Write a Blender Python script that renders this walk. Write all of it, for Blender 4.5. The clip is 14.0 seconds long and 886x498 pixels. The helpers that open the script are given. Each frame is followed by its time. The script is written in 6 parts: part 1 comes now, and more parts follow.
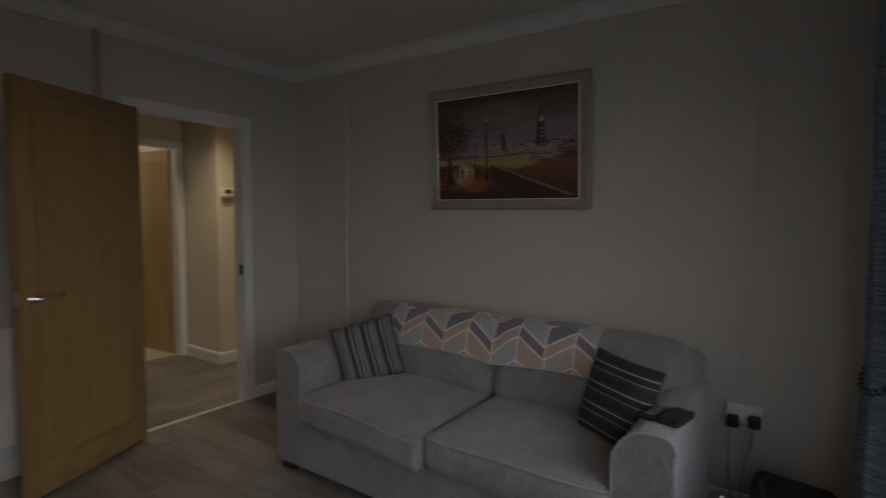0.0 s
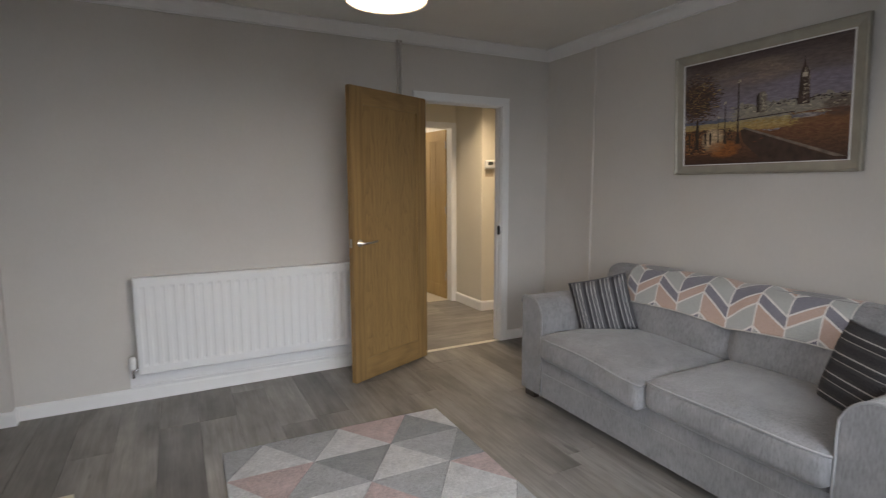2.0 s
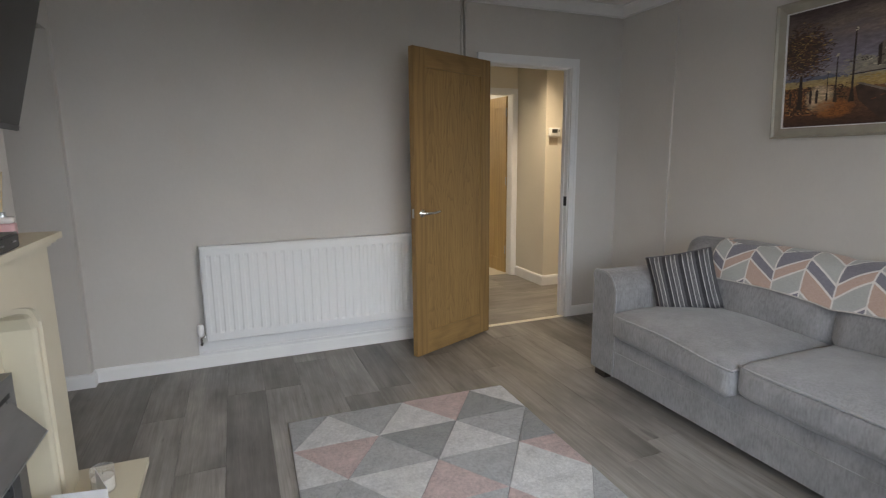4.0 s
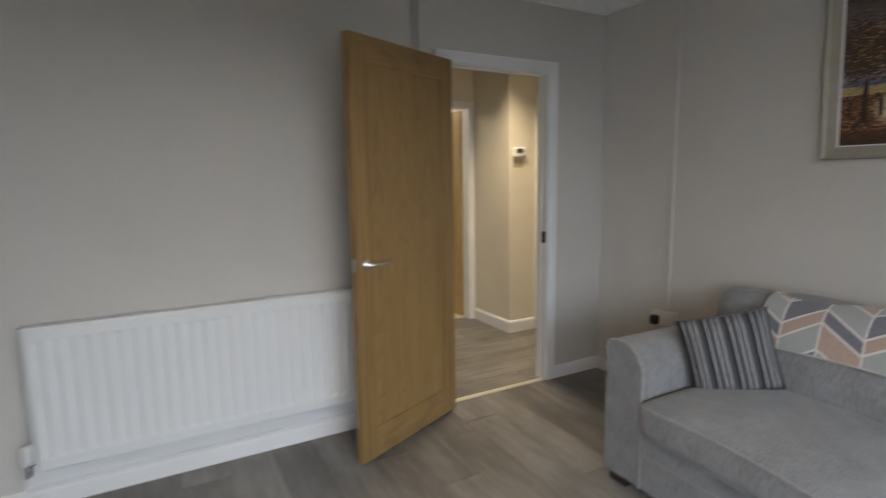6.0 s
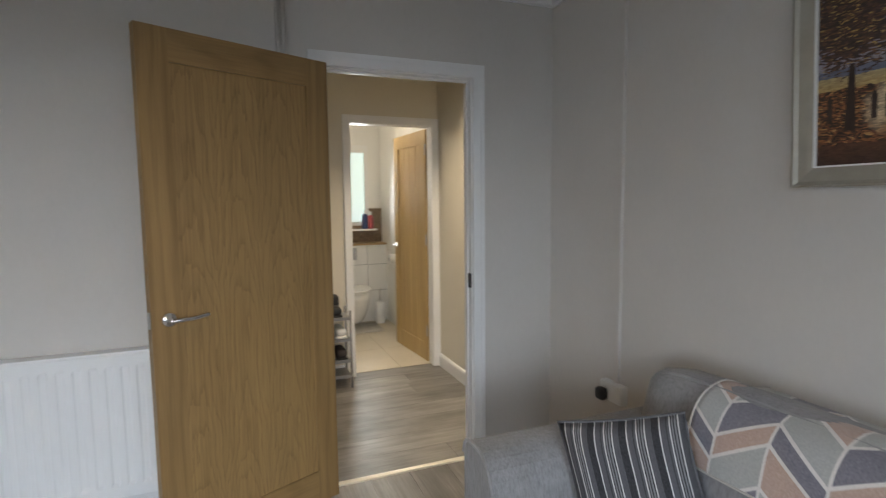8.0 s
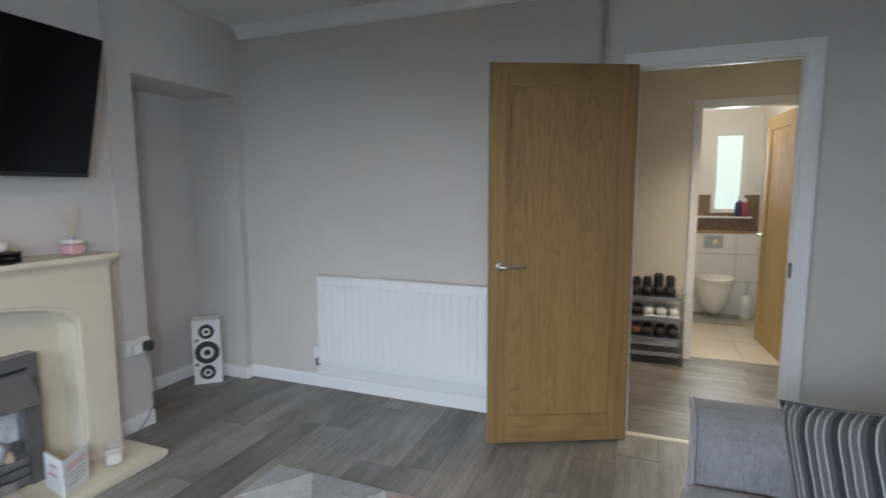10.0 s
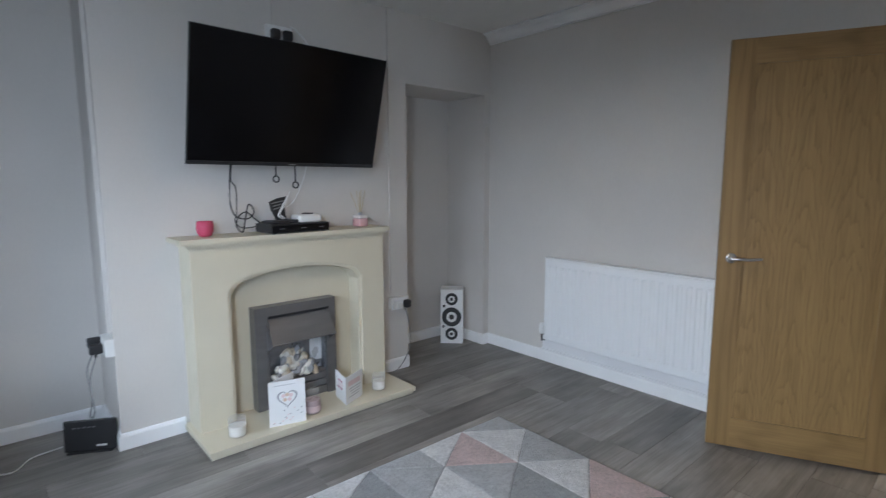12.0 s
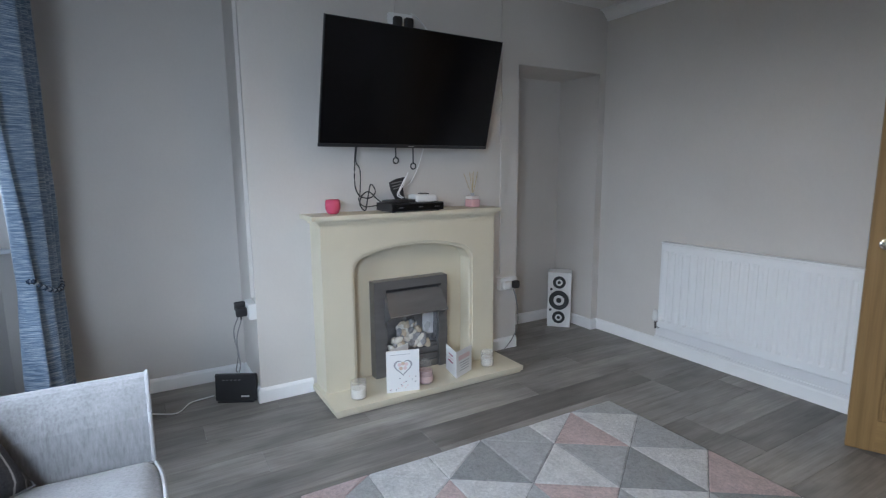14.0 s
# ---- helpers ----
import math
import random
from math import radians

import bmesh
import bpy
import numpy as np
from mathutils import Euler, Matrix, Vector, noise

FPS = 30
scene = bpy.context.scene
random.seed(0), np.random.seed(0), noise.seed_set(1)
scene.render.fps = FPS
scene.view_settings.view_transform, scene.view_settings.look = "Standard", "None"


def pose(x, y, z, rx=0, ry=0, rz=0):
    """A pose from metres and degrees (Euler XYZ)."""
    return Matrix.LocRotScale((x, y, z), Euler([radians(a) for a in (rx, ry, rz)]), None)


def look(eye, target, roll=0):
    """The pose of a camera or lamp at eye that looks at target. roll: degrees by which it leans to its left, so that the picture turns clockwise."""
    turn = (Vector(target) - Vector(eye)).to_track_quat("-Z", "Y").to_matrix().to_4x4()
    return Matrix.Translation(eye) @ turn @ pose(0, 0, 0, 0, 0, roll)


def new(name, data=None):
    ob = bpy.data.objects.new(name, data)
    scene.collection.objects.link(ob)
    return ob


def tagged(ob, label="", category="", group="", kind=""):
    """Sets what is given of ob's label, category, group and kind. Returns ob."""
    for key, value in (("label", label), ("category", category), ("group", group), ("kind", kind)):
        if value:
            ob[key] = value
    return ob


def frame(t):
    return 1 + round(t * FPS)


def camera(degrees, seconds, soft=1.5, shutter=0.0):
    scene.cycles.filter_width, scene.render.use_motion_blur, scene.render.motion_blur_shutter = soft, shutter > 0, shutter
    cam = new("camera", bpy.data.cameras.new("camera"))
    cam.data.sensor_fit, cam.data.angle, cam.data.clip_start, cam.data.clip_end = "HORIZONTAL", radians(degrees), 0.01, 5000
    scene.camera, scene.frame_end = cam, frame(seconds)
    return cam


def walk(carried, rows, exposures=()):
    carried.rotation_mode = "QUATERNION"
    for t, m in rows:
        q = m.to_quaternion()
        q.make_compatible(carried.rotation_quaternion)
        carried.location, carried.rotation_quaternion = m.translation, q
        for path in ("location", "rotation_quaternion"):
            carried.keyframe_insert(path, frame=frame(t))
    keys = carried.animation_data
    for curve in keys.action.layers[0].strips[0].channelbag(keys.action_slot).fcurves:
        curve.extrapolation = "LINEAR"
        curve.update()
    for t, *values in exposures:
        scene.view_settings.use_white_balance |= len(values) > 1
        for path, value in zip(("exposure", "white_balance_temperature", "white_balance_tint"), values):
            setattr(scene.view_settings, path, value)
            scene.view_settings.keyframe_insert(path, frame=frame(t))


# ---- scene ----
cam = camera(81.0, 14.0, soft=1.2, shutter=0.5)

PATH = [
    (0, (1.055, 0.666, 1.37), (2.695, 1.803, 1.239), 0.4),
    (0.5, (0.979, 0.584, 1.371), (2.396, 1.989, 1.231), 0.0),
    (1, (0.929, 0.438, 1.363), (2.149, 2.012, 1.172), 0.0),
    (1.2, (0.912, 0.391, 1.355), (2.071, 2.008, 1.148), 0.1),
    (1.5, (0.88, 0.349, 1.347), (1.953, 2.021, 1.114), -0.1),
    (2, (0.851, 0.304, 1.353), (1.763, 2.067, 1.105), -0.2),
    (2.5, (0.835, 0.296, 1.338), (1.624, 2.115, 1.072), -0.3),
    (3, (0.832, 0.3, 1.325), (1.561, 2.137, 1.015), -0.4),
    (3.2, (0.827, 0.302, 1.314), (1.547, 2.14, 0.994), -0.4),
    (5.3, (0.88, 1.069, 1.335), (1.628, 2.888, 0.97), -0.9),
    (5.5, (0.935, 1.161, 1.353), (1.679, 2.988, 1.024), -0.9),
    (6, (1.123, 1.37, 1.358), (2.069, 3.111, 1.084), -0.9),
    (6.3, (1.34, 1.492, 1.368), (2.506, 3.101, 1.14), -0.9),
    (6.5, (1.449, 1.524, 1.352), (2.749, 3.026, 1.119), -0.9),
    (7, (1.757, 1.567, 1.372), (3.05, 3.072, 1.121), -1.3),
    (7.2, (1.844, 1.568, 1.379), (3.058, 3.138, 1.138), -1.2),
    (9.3, (2.531, 1.263, 1.336), (2.307, 3.245, 1.186), -0.3),
    (9.5, (2.546, 1.173, 1.327), (2.154, 3.129, 1.172), -0.1),
    (10, (2.626, 1.032, 1.358), (1.904, 2.883, 1.132), -0.1),
    (10.5, (2.667, 1.026, 1.375), (1.695, 2.761, 1.166), -0.1),
    (11, (2.745, 0.994, 1.374), (1.567, 2.6, 1.187), -0.1),
    (11.5, (2.829, 0.938, 1.356), (1.483, 2.402, 1.147), -0.1),
    (12, (2.881, 0.915, 1.335), (1.393, 2.226, 1.077), -0.1),
    (12.5, (2.887, 0.882, 1.322), (1.307, 2.072, 1.027), -0.2),
    (13, (2.889, 0.861, 1.318), (1.253, 1.967, 1.004), -0.3),
    (13.5, (2.889, 0.837, 1.306), (1.216, 1.889, 0.999), -0.3),
    (14, (2.887, 0.82, 1.306), (1.182, 1.818, 0.997), -0.4),
]

# exposure of the clip's camera along the way
EXPOSURES = [(0.0, -1.75, 7300, 16), (0.3, -1.25, 7250, 16), (0.6, -0.85, 7200, 16), (1.0, -0.5, 7200, 16), (1.6, -0.2, 7150, 16), (2.6, -0.05, 7050, 16), (5.3, -0.10, 6850, 12), (6.5, -0.02, 6750, 12), (9.5, 0.12, 6310, 12), (11.0, 0.06, 6060, 12), (14.0, -0.07, 6100, 12)]
walk(cam, [(t, look(eye, target, roll)) for t, eye, target, roll in PATH], EXPOSURES)

# ---- light ----
world = bpy.data.worlds.new("sky")
scene.world = world
world.use_nodes = True
wn = world.node_tree
sky = wn.nodes.new("ShaderNodeTexSky")
sky.sky_type, sky.sun_disc = "NISHITA", False
sky.sun_elevation, sky.sun_rotation = radians(40), radians(20)
wn.links.new(sky.outputs[0], wn.nodes["Background"].inputs[0])
wn.nodes["Background"].inputs[1].default_value = 0.05

sun = new("sun", bpy.data.lights.new("sun", "SUN"))
sun.data.energy, sun.data.angle, sun.data.color = 0.8, radians(12), (1.0, 0.96, 0.9)
sun.matrix_basis = look((3, 20, 18), (2, 0, 0))


def area_lamp(name, m, w, h, watts, colour, spread=180):
    ob = new(name, bpy.data.lights.new(name, "AREA"))
    d = ob.data
    d.shape, d.size, d.size_y, d.energy, d.color, d.spread = "RECTANGLE", w, h, watts, colour, radians(spread)
    ob.matrix_basis = m
    return ob


DAY = (0.74, 0.87, 1.0)
area_lamp("bay_daylight", look((1.65, -0.28, 1.42), (1.65, 1.72, 0.12)), 2.5, 0.7, 24, DAY, 88)
area_lamp("bay_daylight_west", look((-0.02, -0.02, 1.53), (3.4, 2.8, 0.1)), 0.62, 0.8, 8, DAY, 74)
area_lamp("bay_daylight_east", look((3.30, -0.02, 1.53), (0.0, 1.65, 0.3)), 0.62, 0.8, 14, DAY, 86)
area_lamp("bath_daylight", look((3.46, 7.50, 1.55), (3.40, 5.0, 0.9)), 0.22, 0.75, 3, (0.95, 1.0, 0.98), 90)


def point_lamp(name, at, watts, colour, r):
    ob = new(name, bpy.data.lights.new(name, "POINT"))
    ob.data.energy, ob.data.color, ob.data.shadow_soft_size = watts, colour, r
    ob.location = at
    return ob


WARM = (1.0, 0.83, 0.58)
point_lamp("pendant_bulb", (1.576, 2.142, 2.11), 7.5, (1.0, 0.72, 0.42), 0.05)
area_lamp("pendant_glow", look((1.576, 2.142, 2.000), (1.576, 2.1421, 0)), 0.20, 0.20, 4.0, (1.0, 0.72, 0.42), 180)
area_lamp("hall_downlight", look((3.40, 4.55, 2.372), (3.40, 4.5501, 0)), 0.24, 0.24, 14, WARM, 112)
# added fill that brightens the bathroom and its door; its source is unseen
point_lamp("bath_fill", (3.05, 6.40, 2.20), 12, (1.0, 0.88, 0.68), 0.08)

# ---- materials ----


def nodes_of(name):
    m = bpy.data.materials.new(name)
    m.use_nodes = True
    t = m.node_tree
    return m, t, t.nodes["Principled BSDF"]


def link(t, a, b):
    t.links.new(a, b)


def nmath(t, op, a, b=None, c=None):
    n = t.nodes.new("ShaderNodeMath")
    n.operation = op
    for i, v in enumerate((a, b, c)):
        if v is None:
            continue
        if isinstance(v, (int, float)):
            n.inputs[i].default_value = v
        else:
            link(t, v, n.inputs[i])
    return n.outputs[0]


def coords(t, scale=(1, 1, 1), which="Object"):
    c = t.nodes.new("ShaderNodeTexCoord")
    m = t.nodes.new("ShaderNodeMapping")
    m.inputs["Scale"].default_value = scale
    link(t, c.outputs[which], m.inputs["Vector"])
    return m.outputs[0]


def noise_tex(t, vec, scale, detail=4, rough=0.55):
    n = t.nodes.new("ShaderNodeTexNoise")
    n.inputs["Scale"].default_value, n.inputs["Detail"].default_value, n.inputs["Roughness"].default_value = scale, detail, rough
    link(t, vec, n.inputs["Vector"])
    return n.outputs["Fac"]


def ramp(t, fac, stops, constant=False):
    r = t.nodes.new("ShaderNodeValToRGB")
    r.color_ramp.interpolation = "CONSTANT" if constant else "LINEAR"
    e = r.color_ramp.elements
    e[0].position, e[0].color = stops[0][0], (*stops[0][1], 1)
    e[1].position, e[1].color = stops[1][0], (*stops[1][1], 1)
    for p, c in stops[2:]:
        e.new(p).color = (*c, 1)
    link(t, fac, r.inputs[0])
    return r.outputs[0]


def mix(t, fac, a, b, mode="MIX"):
    n = t.nodes.new("ShaderNodeMix")
    n.data_type, n.blend_type = "RGBA", mode
    for i, v in ((0, fac), (6, a), (7, b)):
        if isinstance(v, (int, float)):
            n.inputs[i].default_value = v
        elif isinstance(v, tuple):
            n.inputs[i].default_value = (*v, 1)
        else:
            link(t, v, n.inputs[i])
    return n.outputs[2]


def bump(t, p, height, strength, dist=0.002):
    b = t.nodes.new("ShaderNodeBump")
    b.inputs["Strength"].default_value, b.inputs["Distance"].default_value = strength, dist
    link(t, height, b.inputs["Height"])
    link(t, b.outputs[0], p.inputs["Normal"])


def shade(c, k):
    return tuple(min(1, v * k) for v in c)


def plain(name, col, rough=0.5, metal=0.0, var=0.08, scale=3.0, fine=0.0, fscale=220.0, stretch=(1, 1, 1)):
    """A painted, plastic or metal surface: broad unevenness in tone and gloss, and fine relief."""
    m, t, p = nodes_of(name)
    v = coords(t, stretch)
    n = noise_tex(t, v, scale)
    link(t, ramp(t, n, [(0.3, shade(col, 1 - var)), (0.7, shade(col, 1 + var))]), p.inputs["Base Color"])
    p.inputs["Metallic"].default_value = metal
    link(t, nmath(t, "MULTIPLY_ADD", noise_tex(t, v, scale * 6), 0.2, rough - 0.1), p.inputs["Roughness"])
    if fine:
        bump(t, p, noise_tex(t, v, fscale, 2), fine)
    return m


def wall_paint(name, col, relief=0.14, size=70):
    m, t, p = nodes_of(name)
    v = coords(t)
    big, grain = noise_tex(t, v, 1.3, 3), noise_tex(t, coords(t, (1, 1, 0.6)), size, 4, 0.7)
    c = ramp(t, big, [(0.3, shade(col, 0.95)), (0.7, shade(col, 1.04))])
    c = mix(t, 0.06, c, ramp(t, grain, [(0.3, shade(col, 0.7)), (0.7, shade(col, 1.25))]))
    link(t, c, p.inputs["Base Color"])
    p.inputs["Roughness"].default_value = 0.75
    bump(t, p, grain, relief, 0.002)
    return m


def fabric(name, col, var=0.24, slub=(1, 1, 0.18), scale=140):
    """A woven cloth with slubs."""
    m, t, p = nodes_of(name)
    v = coords(t, slub)
    big = noise_tex(t, coords(t), 5, 3)
    weave = noise_tex(t, v, scale, 3, 0.7)
    c = ramp(t, weave, [(0.3, shade(col, 1 - var * 1.8)), (0.5, col), (0.72, shade(col, 1 + var * 1.5))])
    nap = noise_tex(t, coords(t), 11, 4, 0.7)
    c = mix(t, 0.45, c, ramp(t, big, [(0.3, shade(col, 0.78)), (0.7, shade(col, 1.22))]))
    c = mix(t, 0.6, c, ramp(t, nap, [(0.32, (0.80, 0.80, 0.80)), (0.68, (1.16, 1.16, 1.16))]), "MULTIPLY")
    link(t, c, p.inputs["Base Color"])
    p.inputs["Roughness"].default_value = 0.92
    p.inputs["Sheen Weight"].default_value = 0.25
    bump(t, p, weave, 0.6, 0.003)
    return m


def timber(name, light, dark, axis=2, figure=False, board=0.0, rough=0.45, density=1.0, offset_random=False):
    """Wood with long grain, pores and cathedral figure along an axis of the object."""
    m, t, p = nodes_of(name)
    c = t.nodes.new("ShaderNodeTexCoord")
    vec = c.outputs["Object"]
    info = t.nodes.new("ShaderNodeObjectInfo")
    if offset_random:
        add = t.nodes.new("ShaderNodeVectorMath")
        add.operation = "MULTIPLY_ADD"
        comb = t.nodes.new("ShaderNodeCombineXYZ")
        for i in range(3):
            link(t, info.outputs["Random"], comb.inputs[i])
        link(t, comb.outputs[0], add.inputs[0])
        add.inputs[1].default_value = (37, 53, 29)
        link(t, vec, add.inputs[2])
        vec = add.outputs[0]

    def mapped(s_across, s_along):
        mp = t.nodes.new("ShaderNodeMapping")
        s = [s_across] * 3
        s[axis] = s_along
        mp.inputs["Scale"].default_value = s
        link(t, vec, mp.inputs["Vector"])
        return mp.outputs[0]

    w = t.nodes.new("ShaderNodeTexWave")
    w.wave_type, w.bands_direction = "BANDS", "X"
    w.inputs["Scale"].default_value = 2.2 * density
    w.inputs["Distortion"].default_value = 9.0
    w.inputs["Detail"].default_value = 2.5
    w.inputs["Detail Scale"].default_value = 0.9
    link(t, mapped(3.0, 0.55), w.inputs["Vector"])
    bands = w.outputs["Fac"]
    if figure:
        # flat-sawn growth rings cut at a slant, veneer leaf by leaf
        xyz = t.nodes.new("ShaderNodeSeparateXYZ")
        link(t, vec, xyz.inputs[0])
        sway = noise_tex(t, mapped(1.2, 1.4), 1.0, 2)
        wob = noise_tex(t, mapped(30, 2.2), 1.0, 4, 0.6)
        leaf = nmath(t, "MULTIPLY_ADD", sway, 0.55, nmath(t, "MULTIPLY", xyz.outputs[0], 5.3))
        across = nmath(t, "MULTIPLY_ADD", nmath(t, "FRACT", leaf), 0.19, -0.095)
        shift = nmath(t, "FRACT", nmath(t, "MULTIPLY", nmath(t, "SINE", nmath(t, "MULTIPLY_ADD", nmath(t, "FLOOR", leaf), 12.9898, 3.1)), 43.758))
        drop = noise_tex(t, mapped(0.8, 1.7), 1.0, 2)
        depth = nmath(t, "ADD", nmath(t, "MULTIPLY_ADD", shift, 0.09, nmath(t, "MULTIPLY", xyz.outputs[2], 0.045)), nmath(t, "MULTIPLY", drop, 0.07))
        ring = nmath(t, "SQRT", nmath(t, "ADD", nmath(t, "MULTIPLY", across, across), nmath(t, "MULTIPLY", depth, depth)))
        ring = nmath(t, "MULTIPLY_ADD", wob, 0.022, ring)
        bands = nmath(t, "POWER", nmath(t, "FRACT", nmath(t, "MULTIPLY", ring, 100.0)), 0.7)
    fine = noise_tex(t, mapped(160, 4), 1.0, 4, 0.7)
    broad = noise_tex(t, mapped(9, 0.8), 1.0, 3)
    mid = tuple((a + b) / 2 for a, b in zip(light, dark))
    col = ramp(t, bands, [(0.0, tuple(0.35 * a + 0.65 * b for a, b in zip(light, dark)) if figure else mid), (0.45, light), (1.0, shade(light, 1.08))])
    col = mix(t, 0.42 if figure else 0.35, col, ramp(t, fine, [(0.35, dark), (0.6, light)]))
    col = mix(t, 0.22 if figure else 0.5, col, ramp(t, broad, [(0.3, dark), (0.7, light)]))
    if board:
        hue = ramp(t, info.outputs["Random"], [(0.0, (1 - board,) * 3), (1.0, (1.0, 1.0, 1.0))])
        col = mix(t, 1.0, col, hue, "MULTIPLY")
    link(t, col, p.inputs["Base Color"])
    link(t, nmath(t, "MULTIPLY_ADD", fine, 0.25, rough - 0.1), p.inputs["Roughness"])
    bump(t, p, fine, 0.2, 0.001)
    return m


def floor_board():
    """Grey limed oak boards: tone from board to board, soft streaks, and dark knots along the grain."""
    m, t, p = nodes_of("grey_oak_plank")
    c = t.nodes.new("ShaderNodeTexCoord")
    info = t.nodes.new("ShaderNodeObjectInfo")
    comb = t.nodes.new("ShaderNodeCombineXYZ")
    for i in range(3):
        link(t, info.outputs["Random"], comb.inputs[i])
    add = t.nodes.new("ShaderNodeVectorMath")
    add.operation = "MULTIPLY_ADD"
    add.inputs[1].default_value = (37, 53, 29)
    link(t, comb.outputs[0], add.inputs[0])
    link(t, c.outputs["Object"], add.inputs[2])

    def mapped(x, y):
        mp = t.nodes.new("ShaderNodeMapping")
        mp.inputs["Scale"].default_value = (x, y, x)
        link(t, add.outputs[0], mp.inputs["Vector"])
        return mp.outputs[0]

    cloud = noise_tex(t, mapped(6, 2.4), 1.0, 3, 0.55)
    grain = noise_tex(t, mapped(130, 4.5), 1.0, 3, 0.6)
    knot = noise_tex(t, mapped(16, 3.5), 1.0, 3, 0.6)
    tone = ramp(t, info.outputs["Random"], [(0.0, (0.150, 0.141, 0.134)), (0.3, (0.186, 0.176, 0.168)), (0.7, (0.215, 0.204, 0.195)), (1.0, (0.250, 0.238, 0.227))])
    col = mix(t, 0.75, tone, ramp(t, cloud, [(0.28, (0.52, 0.50, 0.49)), (0.5, (1.0, 0.99, 0.98)), (0.72, (1.42, 1.40, 1.36))]), "MULTIPLY")
    col = mix(t, 0.32, col, ramp(t, grain, [(0.30, (0.50, 0.49, 0.48)), (0.66, (1.30, 1.30, 1.29))]), "MULTIPLY")
    streak = noise_tex(t, mapped(26, 1.6), 1.0, 5, 0.7)
    col = mix(t, 0.55, col, ramp(t, streak, [(0.34, (0.62, 0.60, 0.58)), (0.62, (1.22, 1.22, 1.22))]), "MULTIPLY")
    col = mix(t, ramp(t, knot, [(0.66, (0, 0, 0)), (0.78, (0.7, 0.7, 0.7))]), col, (0.05, 0.046, 0.044))
    link(t, col, p.inputs["Base Color"])
    link(t, nmath(t, "MULTIPLY_ADD", grain, 0.12, 0.34), p.inputs["Roughness"])
    bump(t, p, grain, 0.06, 0.001)
    return m


def glow(name, col, strength):
    m, t, p = nodes_of(name)
    p.inputs["Base Color"].default_value = (*shade(col, 0.8), 1)
    p.inputs["Emission Color"].default_value = (*col, 1)
    p.inputs["Emission Strength"].default_value = strength
    return m


def glass(name, col=(1, 1, 1), rough=0.02):
    m, t, p = nodes_of(name)
    p.inputs["Base Color"].default_value = (*col, 1)
    p.inputs["Roughness"].default_value = rough
    p.inputs["Transmission Weight"].default_value = 1.0
    p.inputs["IOR"].default_value = 1.45
    return m


def striped(name, stops, base_rough=0.9):
    """Cloth striped across its u direction."""
    m, t, p = nodes_of(name)
    uv = t.nodes.new("ShaderNodeUVMap")
    s = t.nodes.new("ShaderNodeSeparateXYZ")
    link(t, uv.outputs[0], s.inputs[0])
    rep = nmath(t, "FRACT", nmath(t, "MULTIPLY", s.outputs[0], 4.0))
    col = ramp(t, rep, stops, True)
    weave = noise_tex(t, coords(t), 260, 3, 0.7)
    col = mix(t, 0.12, col, ramp(t, weave, [(0.3, (0.01, 0.01, 0.012)), (0.7, (0.3, 0.3, 0.31))]))
    link(t, col, p.inputs["Base Color"])
    p.inputs["Roughness"].default_value = base_rough
    bump(t, p, weave, 0.5, 0.002)
    return m


def throw_cloth():
    """Chevron columns of navy, rose and sage bands parted by cream lines, laid out in metres on the cloth."""
    m, t, p = nodes_of("throw_cloth")
    uv = t.nodes.new("ShaderNodeUVMap")
    s = t.nodes.new("ShaderNodeSeparateXYZ")
    link(t, uv.outputs[0], s.inputs[0])
    P, T, L, A, RISE = 0.2935, 0.275, 0.0105, 0.50, 0.098
    w = nmath(t, "FRACT", nmath(t, "MULTIPLY_ADD", s.outputs[0], 1 / P, -0.278))
    odd = nmath(t, "GREATER_THAN", w, A)
    rise_a = nmath(t, "MULTIPLY", w, RISE / A)
    rise_b = nmath(t, "MULTIPLY_ADD", w, -RISE / (1 - A), RISE / (1 - A))
    va = nmath(t, "SUBTRACT", s.outputs[1], rise_a)
    vb = nmath(t, "SUBTRACT", s.outputs[1], rise_b)
    fa = nmath(t, "FRACT", nmath(t, "DIVIDE", nmath(t, "ADD", va, T + 0.073), T))
    fb = nmath(t, "FRACT", nmath(t, "DIVIDE", nmath(t, "ADD", vb, T + 0.073), T))
    navy, rose, sage, cream = (0.125, 0.12, 0.165), (0.45, 0.30, 0.235), (0.36, 0.37, 0.365), (0.70, 0.67, 0.65)
    k = L / T
    ca = ramp(t, fa, [(0.0, cream), (k, sage), (0.40, cream), (0.40 + k, rose), (0.62, cream), (0.62 + k, navy)], True)
    cb = ramp(t, fb, [(0.0, cream), (k, rose), (0.40, cream), (0.40 + k, navy), (0.62, cream), (0.62 + k, sage)], True)
    col = mix(t, odd, ca, cb)
    seam = nmath(t, "MAXIMUM", nmath(t, "LESS_THAN", w, 0.026), nmath(t, "LESS_THAN", nmath(t, "ABSOLUTE", nmath(t, "SUBTRACT", w, A)), 0.013))
    col = mix(t, seam, col, cream)
    weave = noise_tex(t, coords(t), 190, 3, 0.7)
    col = mix(t, 0.18, col, ramp(t, weave, [(0.3, (0.12, 0.12, 0.12)), (0.7, (0.75, 0.72, 0.70))]))
    link(t, col, p.inputs["Base Color"])
    p.inputs["Roughness"].default_value = 0.95
    p.inputs["Sheen Weight"].default_value = 0.3
    bump(t, p, weave, 0.6, 0.003)
    return m


